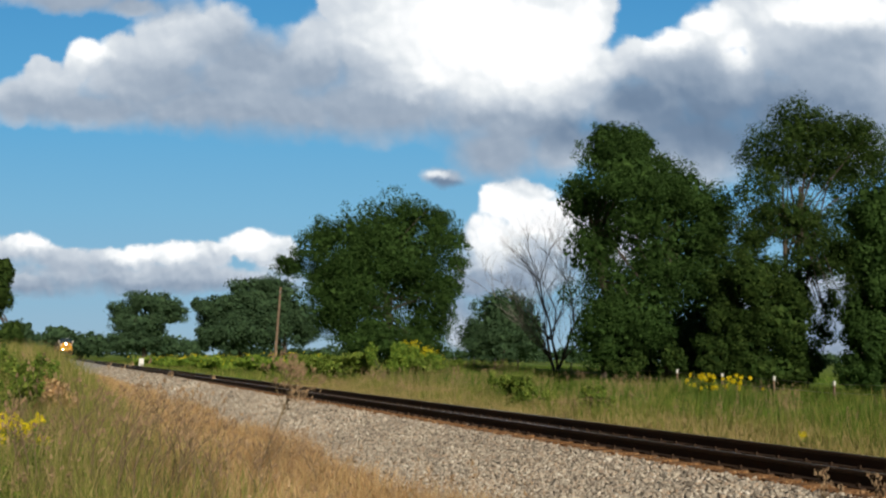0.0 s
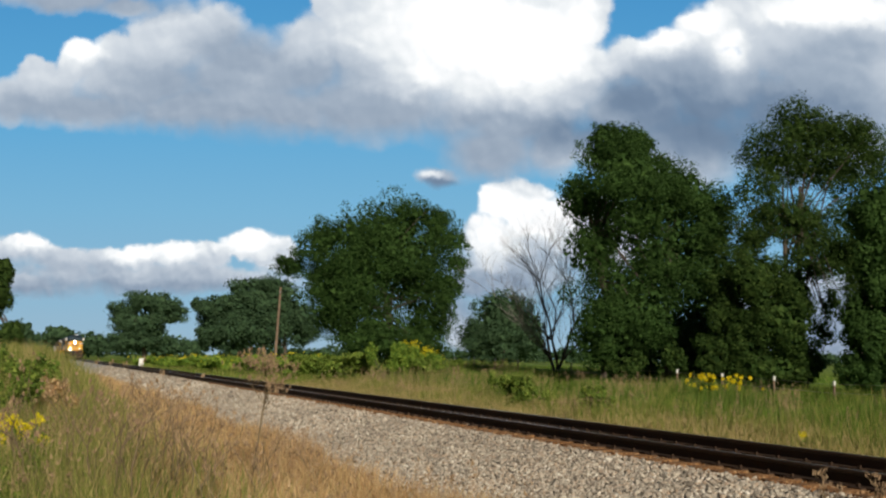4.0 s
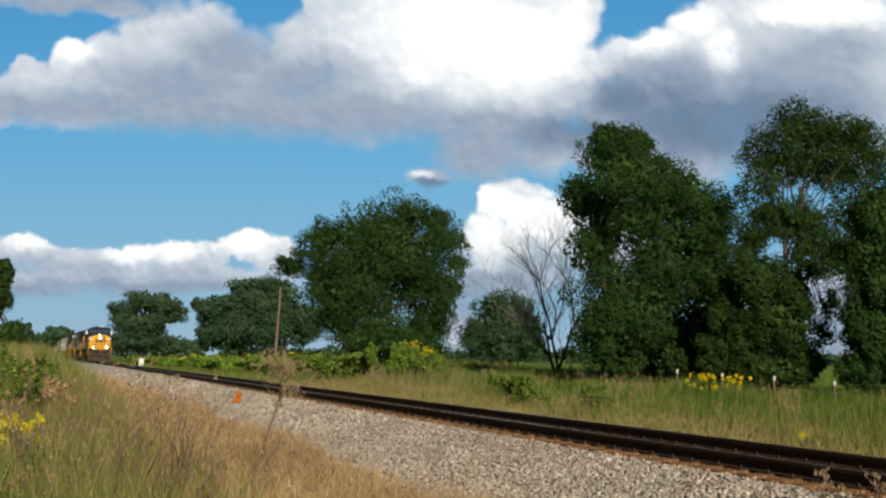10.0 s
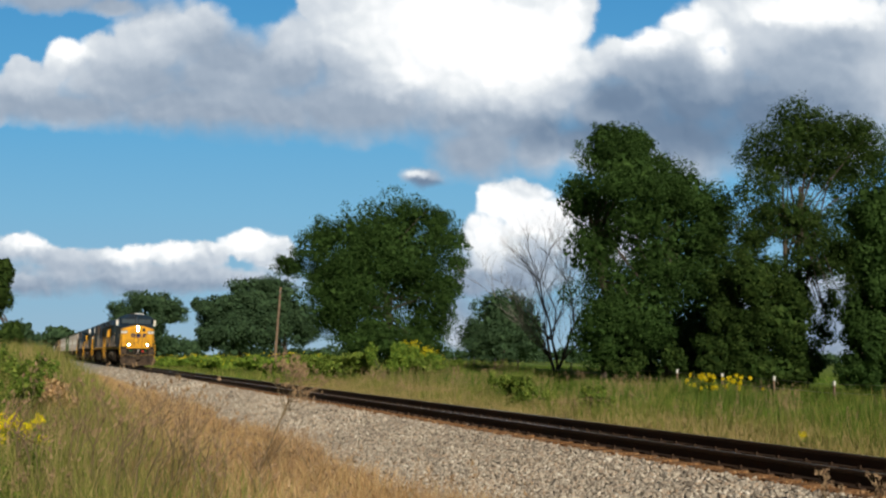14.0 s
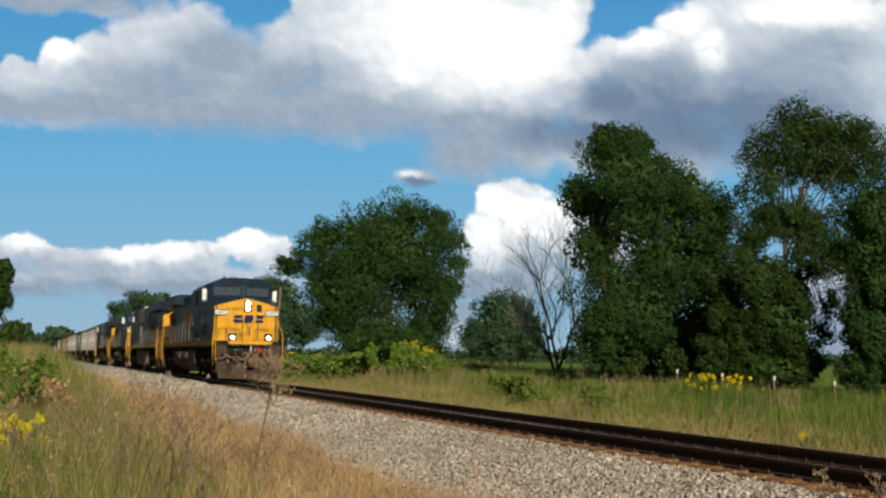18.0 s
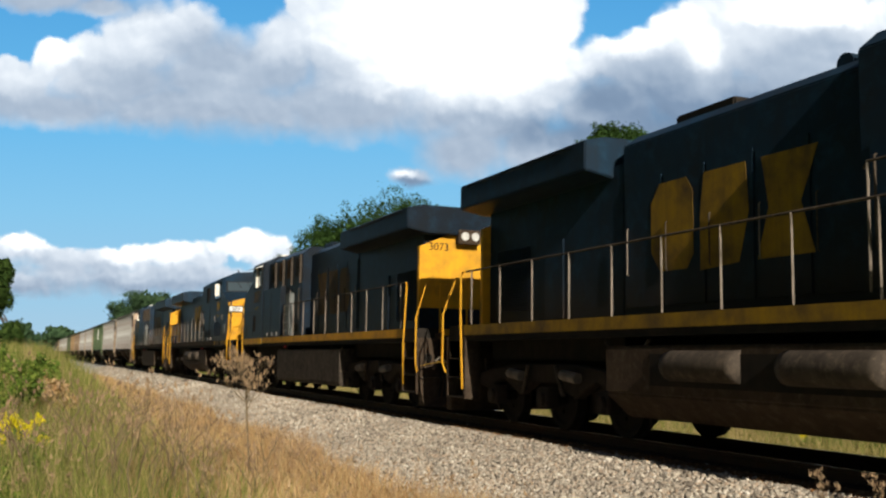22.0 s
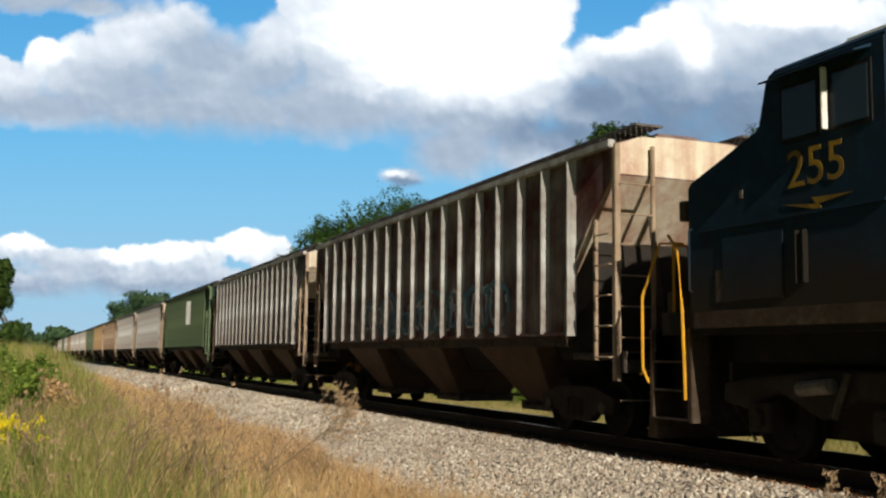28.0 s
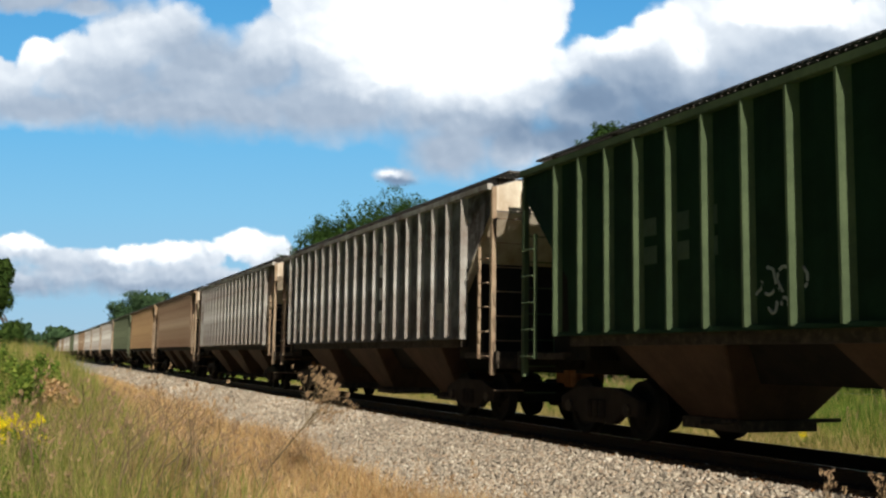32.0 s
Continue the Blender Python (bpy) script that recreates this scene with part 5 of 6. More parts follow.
tree(16.28, 46, [(0.26, 0.82, 12.39, 1.79, 1.28), (-1.15, 0.73, 10.96, 1.64, 1.23), (1.54, -0.66, 11.63, 1.48, 1.23), (2.69, -0.49, 11.57, 1.18, 0.97), (0.51, 0.65, 10.09, 1.95, 1.23), (-1.79, 0.35, 9.29, 1.48, 1.28), (2.05, 0.27, 9.47, 1.59, 1.38), (3.58, -0.29, 10.0, 1.54, 2.05), (-0.51, 0.18, 7.9, 1.74, 1.13), (-2.43, 0.15, 6.85, 1.43, 1.54), (2.36, 0.12, 7.17, 1.54, 1.38), (0.51, -0.45, 6.63, 1.33, 1.02), (-0.26, -0.09, 5.47, 1.28, 0.97), (-3.07, -0.12, 5.56, 1.13, 1.54), (1.02, 0.19, 5.48, 0.87, 0.67), (1.92, 0.51, 6.14, 1.02, 0.92), (3.07, 0.69, 6.41, 1.54, 1.54), (0.26, 0.1, 11.23, 2.3, 1.54), (2.05, -0.1, 10.75, 1.79, 1.28), (1.41, -0.18, 3.83, 0.77, 1.02), (0.77, -0.36, 2.54, 0.77, 0.77), (-0.8, 0.1, 7.6, 1.6, 1.2), (0.8, 0.3, 7.5, 1.7, 1.2), (1.7, 0.2, 5.9, 1.2, 1.2), (-1.6, 0.0, 5.2, 1.3, 1.3), (-0.2, 0.2, 4.5, 1.0, 1.0), (2.7, 0.0, 4.9, 1.2, 1.3)], "tall open-crowned elm with sky showing through", ELM_LEAF, 66000, 0.062, ((0.05, 0.2), (-0.64, 0.15)), 3, core=0.035)
tree(17.27, 40, [(0.0, -0.35, 4.84, 1.34, 2.0), (-0.33, 0.05, 2.17, 1.16, 1.78), (1.34, -0.2, 2.19, 1.56, 2.23), (0.89, 0.14, 6.64, 1.34, 2.0), (2.23, 0.17, 4.43, 1.34, 2.23), (-0.33, -0.48, 7.07, 1.11, 1.34), (-1.07, -0.28, 3.05, 0.58, 1.22), (-0.56, 0.36, 0.83, 1.07, 0.89)], "dense dark tree at the field edge", OAK_LEAF, 50000, 0.085, ((0.33, 0.25),), 4)
tree(14.02, 43, [(0.0, -0.45, 2.78, 1.72, 1.39), (0.84, -0.44, 1.24, 1.1, 1.05), (-1.24, -0.13, 2.05, 1.24, 1.58), (-0.48, -0.58, 0.86, 1.68, 0.72), (-0.96, -0.52, 4.57, 1.2, 1.32), (0.72, -0.11, 3.87, 1.1, 1.1), (-1.91, 0.4, 3.6, 0.96, 1.68), (-2.27, 0.32, 1.44, 1.08, 1.08)], "bushy young tree behind the fence", ELM_LEAF, 44000, 0.075, ((0.24, 0.12), (-1.44, 0.1)), 5)
tree(5.60, 95, [(0.0, 0.38, 5.15, 3.07, 2.54), (-1.85, 0.56, 3.01, 2.33, 2.01), (2.22, 0.69, 3.59, 2.33, 2.54), (0.0, 1.54, 1.87, 3.49, 1.27), (0.26, 0.76, 3.3, 3.17, 2.33)], "round dark tree standing far in the field", HAZED_LEAF, 26000, 0.13, ((0.0, 0.25),), 6)
tree(-49.57, 170, [(0.19, 1.39, 9.75, 4.73, 2.46), (-3.97, 1.04, 7.62, 3.22, 2.46), (4.26, -0.05, 8.29, 3.22, 2.46), (-0.47, -1.26, 5.58, 5.3, 2.84), (-2.65, -2.36, 2.91, 4.73, 1.89), (1.42, 0.55, 3.72, 3.41, 1.89)], "spreading far tree with gaps in its crown", HAZED_LEAF, 16000, 0.22, ((0.19, 0.45),), 7)
tree(-22.30, 120, [(0.33, -0.65, 8.48, 3.67, 2.14), (-3.34, -1.03, 6.76, 2.94, 1.87), (-5.21, 0.32, 3.73, 2.14, 2.54), (3.34, -1.26, 7.85, 2.94, 2.94), (5.68, 0.09, 5.08, 2.54, 3.07), (0.0, -0.72, 4.13, 5.34, 3.07), (-6.14, -0.59, 7.06, 1.34, 1.0), (0.0, 0.03, 6.47, 4.67, 2.67)], "group of dark far trees beside the line", HAZED_LEAF, 34000, 0.17, ((-1.34, 0.3), (4.01, 0.3)), 8)
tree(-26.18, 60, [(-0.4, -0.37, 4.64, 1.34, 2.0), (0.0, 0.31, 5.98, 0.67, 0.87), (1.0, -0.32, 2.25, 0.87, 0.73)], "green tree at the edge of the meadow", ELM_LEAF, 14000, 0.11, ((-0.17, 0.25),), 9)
tree(-105.02, 280, [(0.0, -0.13, 6.56, 3.43, 2.18), (-2.34, -0.32, 4.97, 2.49, 1.87)], "small far round tree", HAZED_LEAF, 2500, 0.5, ((0.0, 0.4),), 10)
tree(-62.10, 150, [(0.42, 0.12, 3.84, 1.67, 1.67), (-1.25, -0.12, 2.73, 1.67, 1.17)], "low far tree behind the meadow", HAZED_LEAF, 3000, 0.3, ((0.42, 0.3),), 11)


def bare_tree(at_x, far, tall, label, seed):
    foot = EYE + AHEAD * far + ACROSS * at_x
    foot.z = float(height(foot.x, foot.y)) - 0.1
    T = thing("bare_tree", label, "tree", m=Matrix.Translation(foot))
    g = random.Random(seed)
    trunk, twigs = Form(), Form()

    def grow(fm, p, d, length, r, depth):
        pts = [p]
        for _ in range(3):
            d = (d + Vector((g.uniform(-.13, .13), g.uniform(-.13, .13), g.uniform(0, 0.12)))).normalized()
            p = p + d * length / 3
            pts.append(p)
        fm.tube(pts, r, 6 if depth < 2 else 4, r * 0.55)
        if depth < 5:
            for k in range(4 if depth < 3 else 3):
                a = g.uniform(0, 2 * math.pi)
                tilt = g.uniform(0.4, 0.9)
                nd = (d + (ACROSS * math.cos(a) + AHEAD * math.sin(a)) * tilt).normalized()
                grow(trunk if depth < 1 else twigs, pts[g.choice((1, 2, 3, 3))], nd, length * g.uniform(0.6, 0.8), r * 0.5, depth + 1)
    for off, dx in ((0, -0.42), (0.1, 0.0), (-0.1, 0.34)):
        grow(trunk, ACROSS * off, (Vector((0, 0, 1)) + ACROSS * dx).normalized(), tall * 0.36, 0.1, 0)
    part("trunk", trunk, BARK, T)
    part("twig_crown", twigs, DEAD_WOOD, T, "bare grey twigs")["kind"] = "stuff"


bare_tree(6.2, 55, 8.6, "leafless grey tree beside the oak", 5)


def bush(at_x, far, w, h, label, mat, count, size, seed, flowers=0):
    foot = EYE + AHEAD * far + ACROSS * at_x
    foot.z = float(height(foot.x, foot.y)) - 0.05
    B = thing("bush", label, "bush", m=Matrix.Translation(foot))
    g = random.Random(seed)
    lobes = [(g.uniform(-.8, .8) * w, g.uniform(-.4, .4) * w, h * g.uniform(0.25, 0.85), w * g.uniform(0.2, 0.4), h * g.uniform(0.16, 0.32)) for _ in range(11)]
    crown(lobes, count, size, mat, "foliage", B, seed, hollow=0.1)
    if flowers:
        top = [(a, b, c + h * 0.25, r, h * 0.2) for a, b, c, r, _ in lobes]
        crown(top, flowers, size * 0.55, FLOWER, "blossom", B, seed + 50, hollow=0.1)
    st = Form()
    for k in range(9):
        l = lobes[k % 11]
        st.tube([(0.1 * g.uniform(-w, w), 0.1 * g.uniform(-w, w), 0), tuple(ACROSS * l[0] + AHEAD * l[1] + Vector((0, 0, l[2])))], 0.02, 5, 0.006)
    part("stems", st, BARK, B)


def place_of(at_x, far):
    p = EYE + AHEAD * far + ACROSS * at_x
    p.z = float(height(p.x, p.y))
    return p


def dead_weed(at_x, far, tall, seed, bushy=0.0, label="dry brown branching weed stalk in the grass"):
    """A dry stalk with thin forking twigs and small seed heads."""
    W = thing("dead_weed", label, "weed", m=Matrix.Translation(place_of(at_x, far)))
    g = random.Random(seed)
    stalk, heads = Form(), Form()

    def fork(p, d, length, r, depth):
        q = p + d * length * 0.5 + Vector((g.uniform(-.03, .03), g.uniform(-.03, .03), 0)) * tall
        e = q + (d + Vector((g.uniform(-.2, .2), g.uniform(-.2, .2), 0.1))).normalized() * length * 0.5
        stalk.tube([p, q, e], r, 4, r * 0.6)
        if depth == 0 or length < 0.05:
            for _ in range(3):
                o = Vector((g.uniform(-1, 1), g.uniform(-1, 1), g.uniform(-1, 1))) * 0.02
                heads.tube([e + o, e + o + Vector((g.uniform(-.02, .02), g.uniform(-.02, .02), 0.045))], 0.005 if bushy else 0.009, 4, 0.003)
            return
        for k in range(3 if bushy else 2):
            a = g.uniform(0, 2 * math.pi)
            nd = (d + (ACROSS * math.cos(a) + AHEAD * math.sin(a)) * g.uniform(0.35, 0.8)).normalized()
            fork((p, q, e, e)[g.randrange(1, 4)], nd, length * g.uniform(0.55, 0.8), r * 0.6, depth - 1)
    lean = Vector((0, 0, 1)) if bushy else (Vector((0, 0, 1)) + ACROSS * g.uniform(-0.25, 0.3)).normalized()
    if bushy:
        mid = lean * tall * 0.72
        stalk.tube([Vector((0, 0, -0.05)), lean * tall * 0.36, mid], 0.015, 5, 0.012)
        for k in range(7):
            a = 2 * math.pi * k / 7
            fork(mid * g.uniform(0.8, 1), (lean + (ACROSS * math.cos(a) + AHEAD * math.sin(a)) * 0.7).normalized(), tall * 0.15, 0.007, 3)
    else:
        fork(Vector((0, 0, -0.05)), lean, tall * 0.6, 0.012, 3)
        fork(Vector((0, 0, -0.05)), (lean + ACROSS * 0.2).normalized(), tall * 0.5, 0.01, 3)
    part("stalk", stalk, DEAD_STEM, W)["kind"] = "stuff"
    heads_ob = part("seed_head", heads, SEED, W)
    heads_ob["kind"] = "stuff"
    return W


swaying = [(dead_weed(-2.55, 13.9, 1.85, 31, 1.0, "tall dead weed with a bushy grey top, swaying"), 1.0)]
for k, (at_x, far, tall) in enumerate(((-4.4, 15.2, 0.75), (-4.9, 13.4, 0.95), (-4.2, 12.6, 0.95), (-5.4, 13.0, 0.95), (-3.7, 12.0, 0.85), (-3.2, 12.2, 0.8), (-2.7, 12.4, 0.7), (-5.9, 15.0, 0.9), (-4.6, 11.2, 0.8), (-3.1, 11.0, 0.75),
                                       (-6.3, 17.5, 0.8), (-2.0, 11.2, 0.5), (-1.6, 13.4, 0.45), (-2.3, 13.6, 0.6), (-5.2, 16.5, 0.85), (-3.9, 14.2, 0.8), (-3.0, 10.2, 0.8), (-2.6, 10.6, 0.75), (-3.5, 10.8, 0.9), (-2.2, 9.8, 0.65), (-4.0, 11.8, 0.9), (-3.3, 12.9, 0.9), (-2.9, 11.6, 0.8), (3.95, 10.6, 0.3), (4.4, 10.5, 0.26), (3.2, 10.7, 0.2))):
    swaying.append((dead_weed(at_x, far, tall * (1.3 if at_x < 0 else 1), 60 + k), 0.5))


def goldenrod(at_x, far, tall, spread, stems, seed, label="yellow goldenrod in bloom"):
    G = thing("goldenrod", label, "wildflower", m=Matrix.Translation(place_of(at_x, far)))
    g = random.Random(seed)
    gr = np.random.default_rng(seed)
    st = Form()
    tips = []
    for k in range(stems):
        b = ACROSS * g.gauss(0, spread) + AHEAD * g.gauss(0, spread)
        t = b + Vector((g.uniform(-.12, .12), g.uniform(-.12, .12), tall * g.uniform(0.5, 1.05)))
        st.tube([b - Vector((0, 0, 0.05)), b.lerp(t, 0.6), t], 0.006, 4, 0.003)
        tips.append((t.dot(ACROSS), t.dot(AHEAD), t.z - 0.06, 0.075, 0.1))
    part("stems", st, WEED, G)
    crown(tips, stems * 75, 0.011 + far * 0.0005, FLOWER, "blossom", G, seed, hollow=0.1)
    crown([(a, b, c * 0.55, 0.12, tall * 0.3) for a, b, c, _, _ in tips], stems * 60, 0.035, WEED, "foliage", G, seed + 1, hollow=0.1)


goldenrod(-6.2, 14.8, 0.74, 0.18, 30, 41)
goldenrod(-6.55, 15.2, 0.7, 0.12, 16, 42)
goldenrod(-6.05, 13.6, 0.3, 0.1, 4, 43)
goldenrod(10.0, 38.5, 1.0, 0.4, 22, 44, "yellow goldenrod clump by the fence")
goldenrod(10.9, 38.2, 0.95, 0.5, 16, 45, "yellow goldenrod clump by the fence")
goldenrod(-31, 128, 1.2, 3.0, 30, 46, "far yellow goldenrod beside the line")
goldenrod(-24, 118, 1.1, 2.0, 24, 47, "far yellow goldenrod beside the line")
goldenrod(7.9, 22.4, 0.4, 0.08, 2, 48)

# leafy growth on the near bank and beyond the track
for k, (at_x, far, w, h) in enumerate(((-4.7, 11.2, 0.3, 0.5), (-5.0, 12.3, 0.35, 0.55), (-4.15, 9.9, 0.28, 0.42), (-5.6, 13.6, 0.4, 0.6), (-4.9, 10.7, 0.25, 0.45), (-4.45, 10.4, 0.22, 0.36), (-5.5, 12.2, 0.3, 0.5), (-3.95, 10.6, 0.2, 0.3), (-6.2, 15.6, 0.4, 0.6))):
    bush(at_x, far, w, h, "low leafy green weeds in the grass", WEED, 900, 0.026, 120 + k)
bush(-7.35, 16.5, 0.35, 0.8, "leafy green weeds on the grassy bank", WEED, 1500, 0.05, 51)
bush(-8.3, 19.5, 0.7, 1.45, "leafy green weeds on the grassy bank", WEED, 2600, 0.055, 52)
bush(-7.7, 20.5, 0.6, 1.2, "tan tangled weeds on the grassy bank", DRY, 900, 0.05, 53)
bush(-9.9, 24.0, 0.9, 1.6, "leafy green weeds on the grassy bank", WEED, 3200, 0.06, 54)
bush(-1.4, 62, 1.9, 2.0, "bright yellow-green bush beyond the track", BRUSH, 8000, 0.085, 55, 900)
bush(-3.2, 60, 1.2, 2.7, "leafy sapling beyond the track", BRUSH, 4500, 0.1, 56)
bush(-5.2, 62, 2.3, 1.8, "low green brush beyond the track", WEED, 8000, 0.09, 57)
bush(-0.2, 58, 1.6, 1.1, "low green brush beyond the track", WEED, 4500, 0.09, 62)
bush(-8.4, 68, 2.6, 1.7, "low green brush beyond the track", WEED, 8000, 0.1, 58)
bush(2.4, 40, 0.9, 1.25, "small green bush in the tall grass", WEED, 2600, 0.07, 59)
bush(3.3, 37, 0.8, 1.15, "small green bush in the tall grass", WEED, 2200, 0.07, 60)
bush(5.2, 33, 0.8, 1.0, "small green bush in the tall grass", WEED, 2400, 0.07, 61)
for k, (at_x, far) in enumerate(((-14.5, 84), (-18.5, 92), (-22, 100), (-27, 110), (-32, 122), (-38, 135), (-11, 76))):
    bush(at_x, far, 3.2, 1.5, "low yellow-green brush along the line", BRUSH, 4600, 0.15, 70 + k, 90)
for k, (at_x, far, w, h) in enumerate(((9.5, 52, 1.6, 1.6), (12.5, 50, 1.8, 1.9), (16.2, 47, 1.5, 1.5), (19.5, 43, 1.6, 1.8), (10.8, 44.5, 1.3, 2.4), (8.4, 46, 1.2, 1.5))):
    bush(at_x, far, w, h, "dark undergrowth below the trees", ELM_LEAF, 3600, 0.1, 90 + k)


def far_wood():
    """Wooded skyline behind the far fields."""
    g = np.random.default_rng(21)
    ob = thing("far_wood", "low dark wood along the skyline", "wood")
    ob["kind"] = "stuff"
    lobes = []
    for at_x, far, w, h in [(u, 330 + g.uniform(-20, 40), 9, g.uniform(6, 9)) for u in np.arange(-160, -70, 4)] + [(u, 420 + g.uniform(-20, 40), 12, g.uniform(4, 6)) for u in np.arange(-85, 260, 6)]:
        lobes.append((at_x, far, h * 0.5, w * 0.7, h * 0.55))
    foot = Vector((EYE.x, EYE.y, 0))
    ob.matrix_world = Matrix.Translation(foot)
    c, _ = crown(lobes, 26000, 0.9, HAZED_LEAF, "foliage", ob, 22, hollow=0.1)


far_wood()


def unseen_wood():
    """Unseen wood added along the line and behind the eye, to darken reflections."""
    g = np.random.default_rng(31)
    ob = thing("unseen_wood", "unseen dense green wood added to darken the train sides", "wood")
    ob["kind"] = "stuff"
    lobes = []
    for k in range(60):
        a = radians(YAW + 29 + 150 * k / 59)
        far = g.uniform(42, 52)
        d = Vector((-math.sin(a), math.cos(a), 0)) * far
        for up, r in ((2.5, 3.2), (6.5, 3.4), (10.5, 2.8)):
            lobes.append((d.dot(ACROSS) + g.uniform(-1, 1), d.dot(AHEAD) + g.uniform(-1, 1), up, r, 3.0))
    ob.matrix_world = Matrix.Translation(Vector((EYE.x, EYE.y, -0.3)))
    crown(lobes, 26000, 0.42, OAK_LEAF, "foliage", ob, 32, hollow=0.1, core=0.3)


unseen_wood()

# ---------- fence, pole, marker ----------
fence = thing("fence", "wire fence on white-topped posts in tall grass", "fence", m=pose(0, 16, 0))
for k in range(13):
    x = -27.26 - 3.02 * k
    if k == 7:
        continue
    z = float(height(x, 16.0))
    p = part("post", Form().box(-0.03, 0.03, -0.03, 0.03, -0.3, 0.72), POLE_WOOD, fence, at=pose(x, 0, z))
    part("post_top", Form().box(-0.042, 0.042, -0.042, 0.042, 0.7, 0.86), WHITE, p, "white painted post top", 0.01)
for dz in (0.45, 0.75):
    part("wire", Form().tube([(x, 0, float(height(x, 16)) + dz) for x in np.arange(-64, -20, 3.02)], 0.006, 4), STEEL, fence)

pole_foot = EYE + AHEAD * 100 + ACROSS * (-16.35)
pole_foot.z = float(height(pole_foot.x, pole_foot.y))
pole = thing("utility_pole", "weathered brown wooden utility pole", "pole", m=Matrix.Translation(pole_foot))
part("shaft", Form().tube([(0, 0, -0.3), (0.1, 0.15, 3.5), (0.16, 0.36, 7.9 - pole_foot.z)], 0.14, 10, 0.1), POLE_WOOD, pole)
part("cap_band", Form().tube([(0.15, 0.34, 7.3 - pole_foot.z), (0.155, 0.35, 7.5 - pole_foot.z)], 0.135, 10), STEEL, pole)

box_foot = Vector((-138, 4.4, float(height(-138, 4.4))))
mk = thing("marker_post", "small white lineside marker post", "marker", m=Matrix.Translation(box_foot))
part("plate", Form().box(-0.05, 0.05, -0.3, 0.3, 0.25, 1.35), WHITE, mk, bevel=0.02)
part("stake", Form().box(-0.06, 0.06, -0.06, 0.06, -0.2, 0.6), GRIME, mk)


# ---------- clouds ----------
def cloud_sheet(name, label, far, blobs, bright, shade, deep, base, melt, puff, depth=1.0):
    """A far upright sheet of sky on which cloud stands out; blobs are (across, up, half width, half height) in thousandths of its distance."""
    unit = far / 1000
    m = bpy.data.materials.new(name)
    m.use_nodes = True
    n, l = m.node_tree.nodes, m.node_tree.links
    n.clear()
    tc = n.new("ShaderNodeTexCoord")

    def calc(op, a, b=None, c=None):
        k = n.new("ShaderNodeMath")
        k.operation = op
        for i, v in enumerate((a, b, c)):
            if v is None:
                continue
            if isinstance(v, bpy.types.NodeSocket):
                l.new(v, k.inputs[i])
            else:
                k.inputs[i].default_value = v
        return k.outputs[0]

    def vec(op, a, b=None, c=None, scale=None):
        k = n.new("ShaderNodeVectorMath")
        k.operation = op
        for i, v in enumerate((a, b, c)):
            if v is None:
                continue
            if isinstance(v, bpy.types.NodeSocket):
                l.new(v, k.inputs[i])
            else:
                k.inputs[i].default_value = v
        if scale is not None:
            k.inputs[3].default_value = scale
        return k.outputs["Value"] if op == "LENGTH" else k.outputs[0]

    def fbm(src, scale, detail, rough):
        k = n.new("ShaderNodeTexNoise")
        k.inputs["Scale"].default_value, k.inputs["Detail"].default_value, k.inputs["Roughness"].default_value = scale, detail, rough
        l.new(src, k.inputs["Vector"])
        return k

    def cells(src, scale):
        k = n.new("ShaderNodeTexVoronoi")
        k.feature = "SMOOTH_F1"
        k.inputs["Scale"].default_value, k.inputs["Smoothness"].default_value = scale, 0.45
        l.new(src, k.inputs["Vector"])
        return k.outputs["Distance"]

    def step(x, lo, hi):
        k = n.new("ShaderNodeMapRange")
        k.interpolation_type = "SMOOTHSTEP"
        for sock, v in (("From Min", lo), ("From Max", hi)):
            if isinstance(v, bpy.types.NodeSocket):
                l.new(v, k.inputs[sock])
            else:
                k.inputs[sock].default_value = v
        l.new(x, k.inputs["Value"])
        return k.outputs[0]
    flat = vec("SCALE", tc.outputs["Object"], scale=1 / unit)
    slow = vec("MULTIPLY_ADD", fbm(flat, 0.014, 2, 0.5).outputs["Color"], (22, 0, 16), (-11, 0, -8))
    quick = vec("MULTIPLY_ADD", fbm(flat, 0.06, 5, 0.6).outputs["Color"], (13, 0, 13), (-6.5, 0, -6.5))
    pos = vec("ADD", flat, vec("ADD", slow, quick))

    def texture(src):
        t = calc("MULTIPLY_ADD", fbm(src, 0.02 * puff, 7, 0.55).outputs[0], 0.6, -0.3)
        t = calc("ADD", t, calc("MULTIPLY_ADD", cells(src, 0.026 * puff), -0.36, 0.16))
        return calc("ADD", t, calc("MULTIPLY_ADD", cells(src, 0.07 * puff), -0.2, 0.09))

    def field(items, soft):
        total = None
        for u, w, a, b in items:
            v = calc("SUBTRACT", 1.0, vec("LENGTH", vec("MULTIPLY_ADD", pos, (1 / a, 0, 1 / b), (-u / a, 0, -w / b))))
            total = v if total is None else calc("SMOOTH_MAX", total, v, soft)
        return total
    lump = texture(pos)
    relief = calc("SUBTRACT", lump, texture(vec("ADD", pos, (3.0, 0, 5.5))))
    haze = calc("MULTIPLY_ADD", fbm(flat, 0.022, 4, 0.55).outputs[0], 0.7, -0.35)
    dim = step(calc("ADD", field(shade, 0.4), haze), -0.8, 0.6)
    murk = step(calc("ADD", field(deep, 0.25), calc("ADD", calc("MULTIPLY", haze, 0.6), calc("MULTIPLY", lump, 0.6))), -0.55, 0.5)
    glare = step(calc("ADD", field(bright, 0.4), lump), -0.6, 0.65)
    f = calc("ADD", field(blobs, 0.22), calc("MULTIPLY", lump, 0.8))
    cover = step(f, calc("MULTIPLY_ADD", dim, -melt, -0.08), calc("MULTIPLY_ADD", dim, 0.3, 0.24))
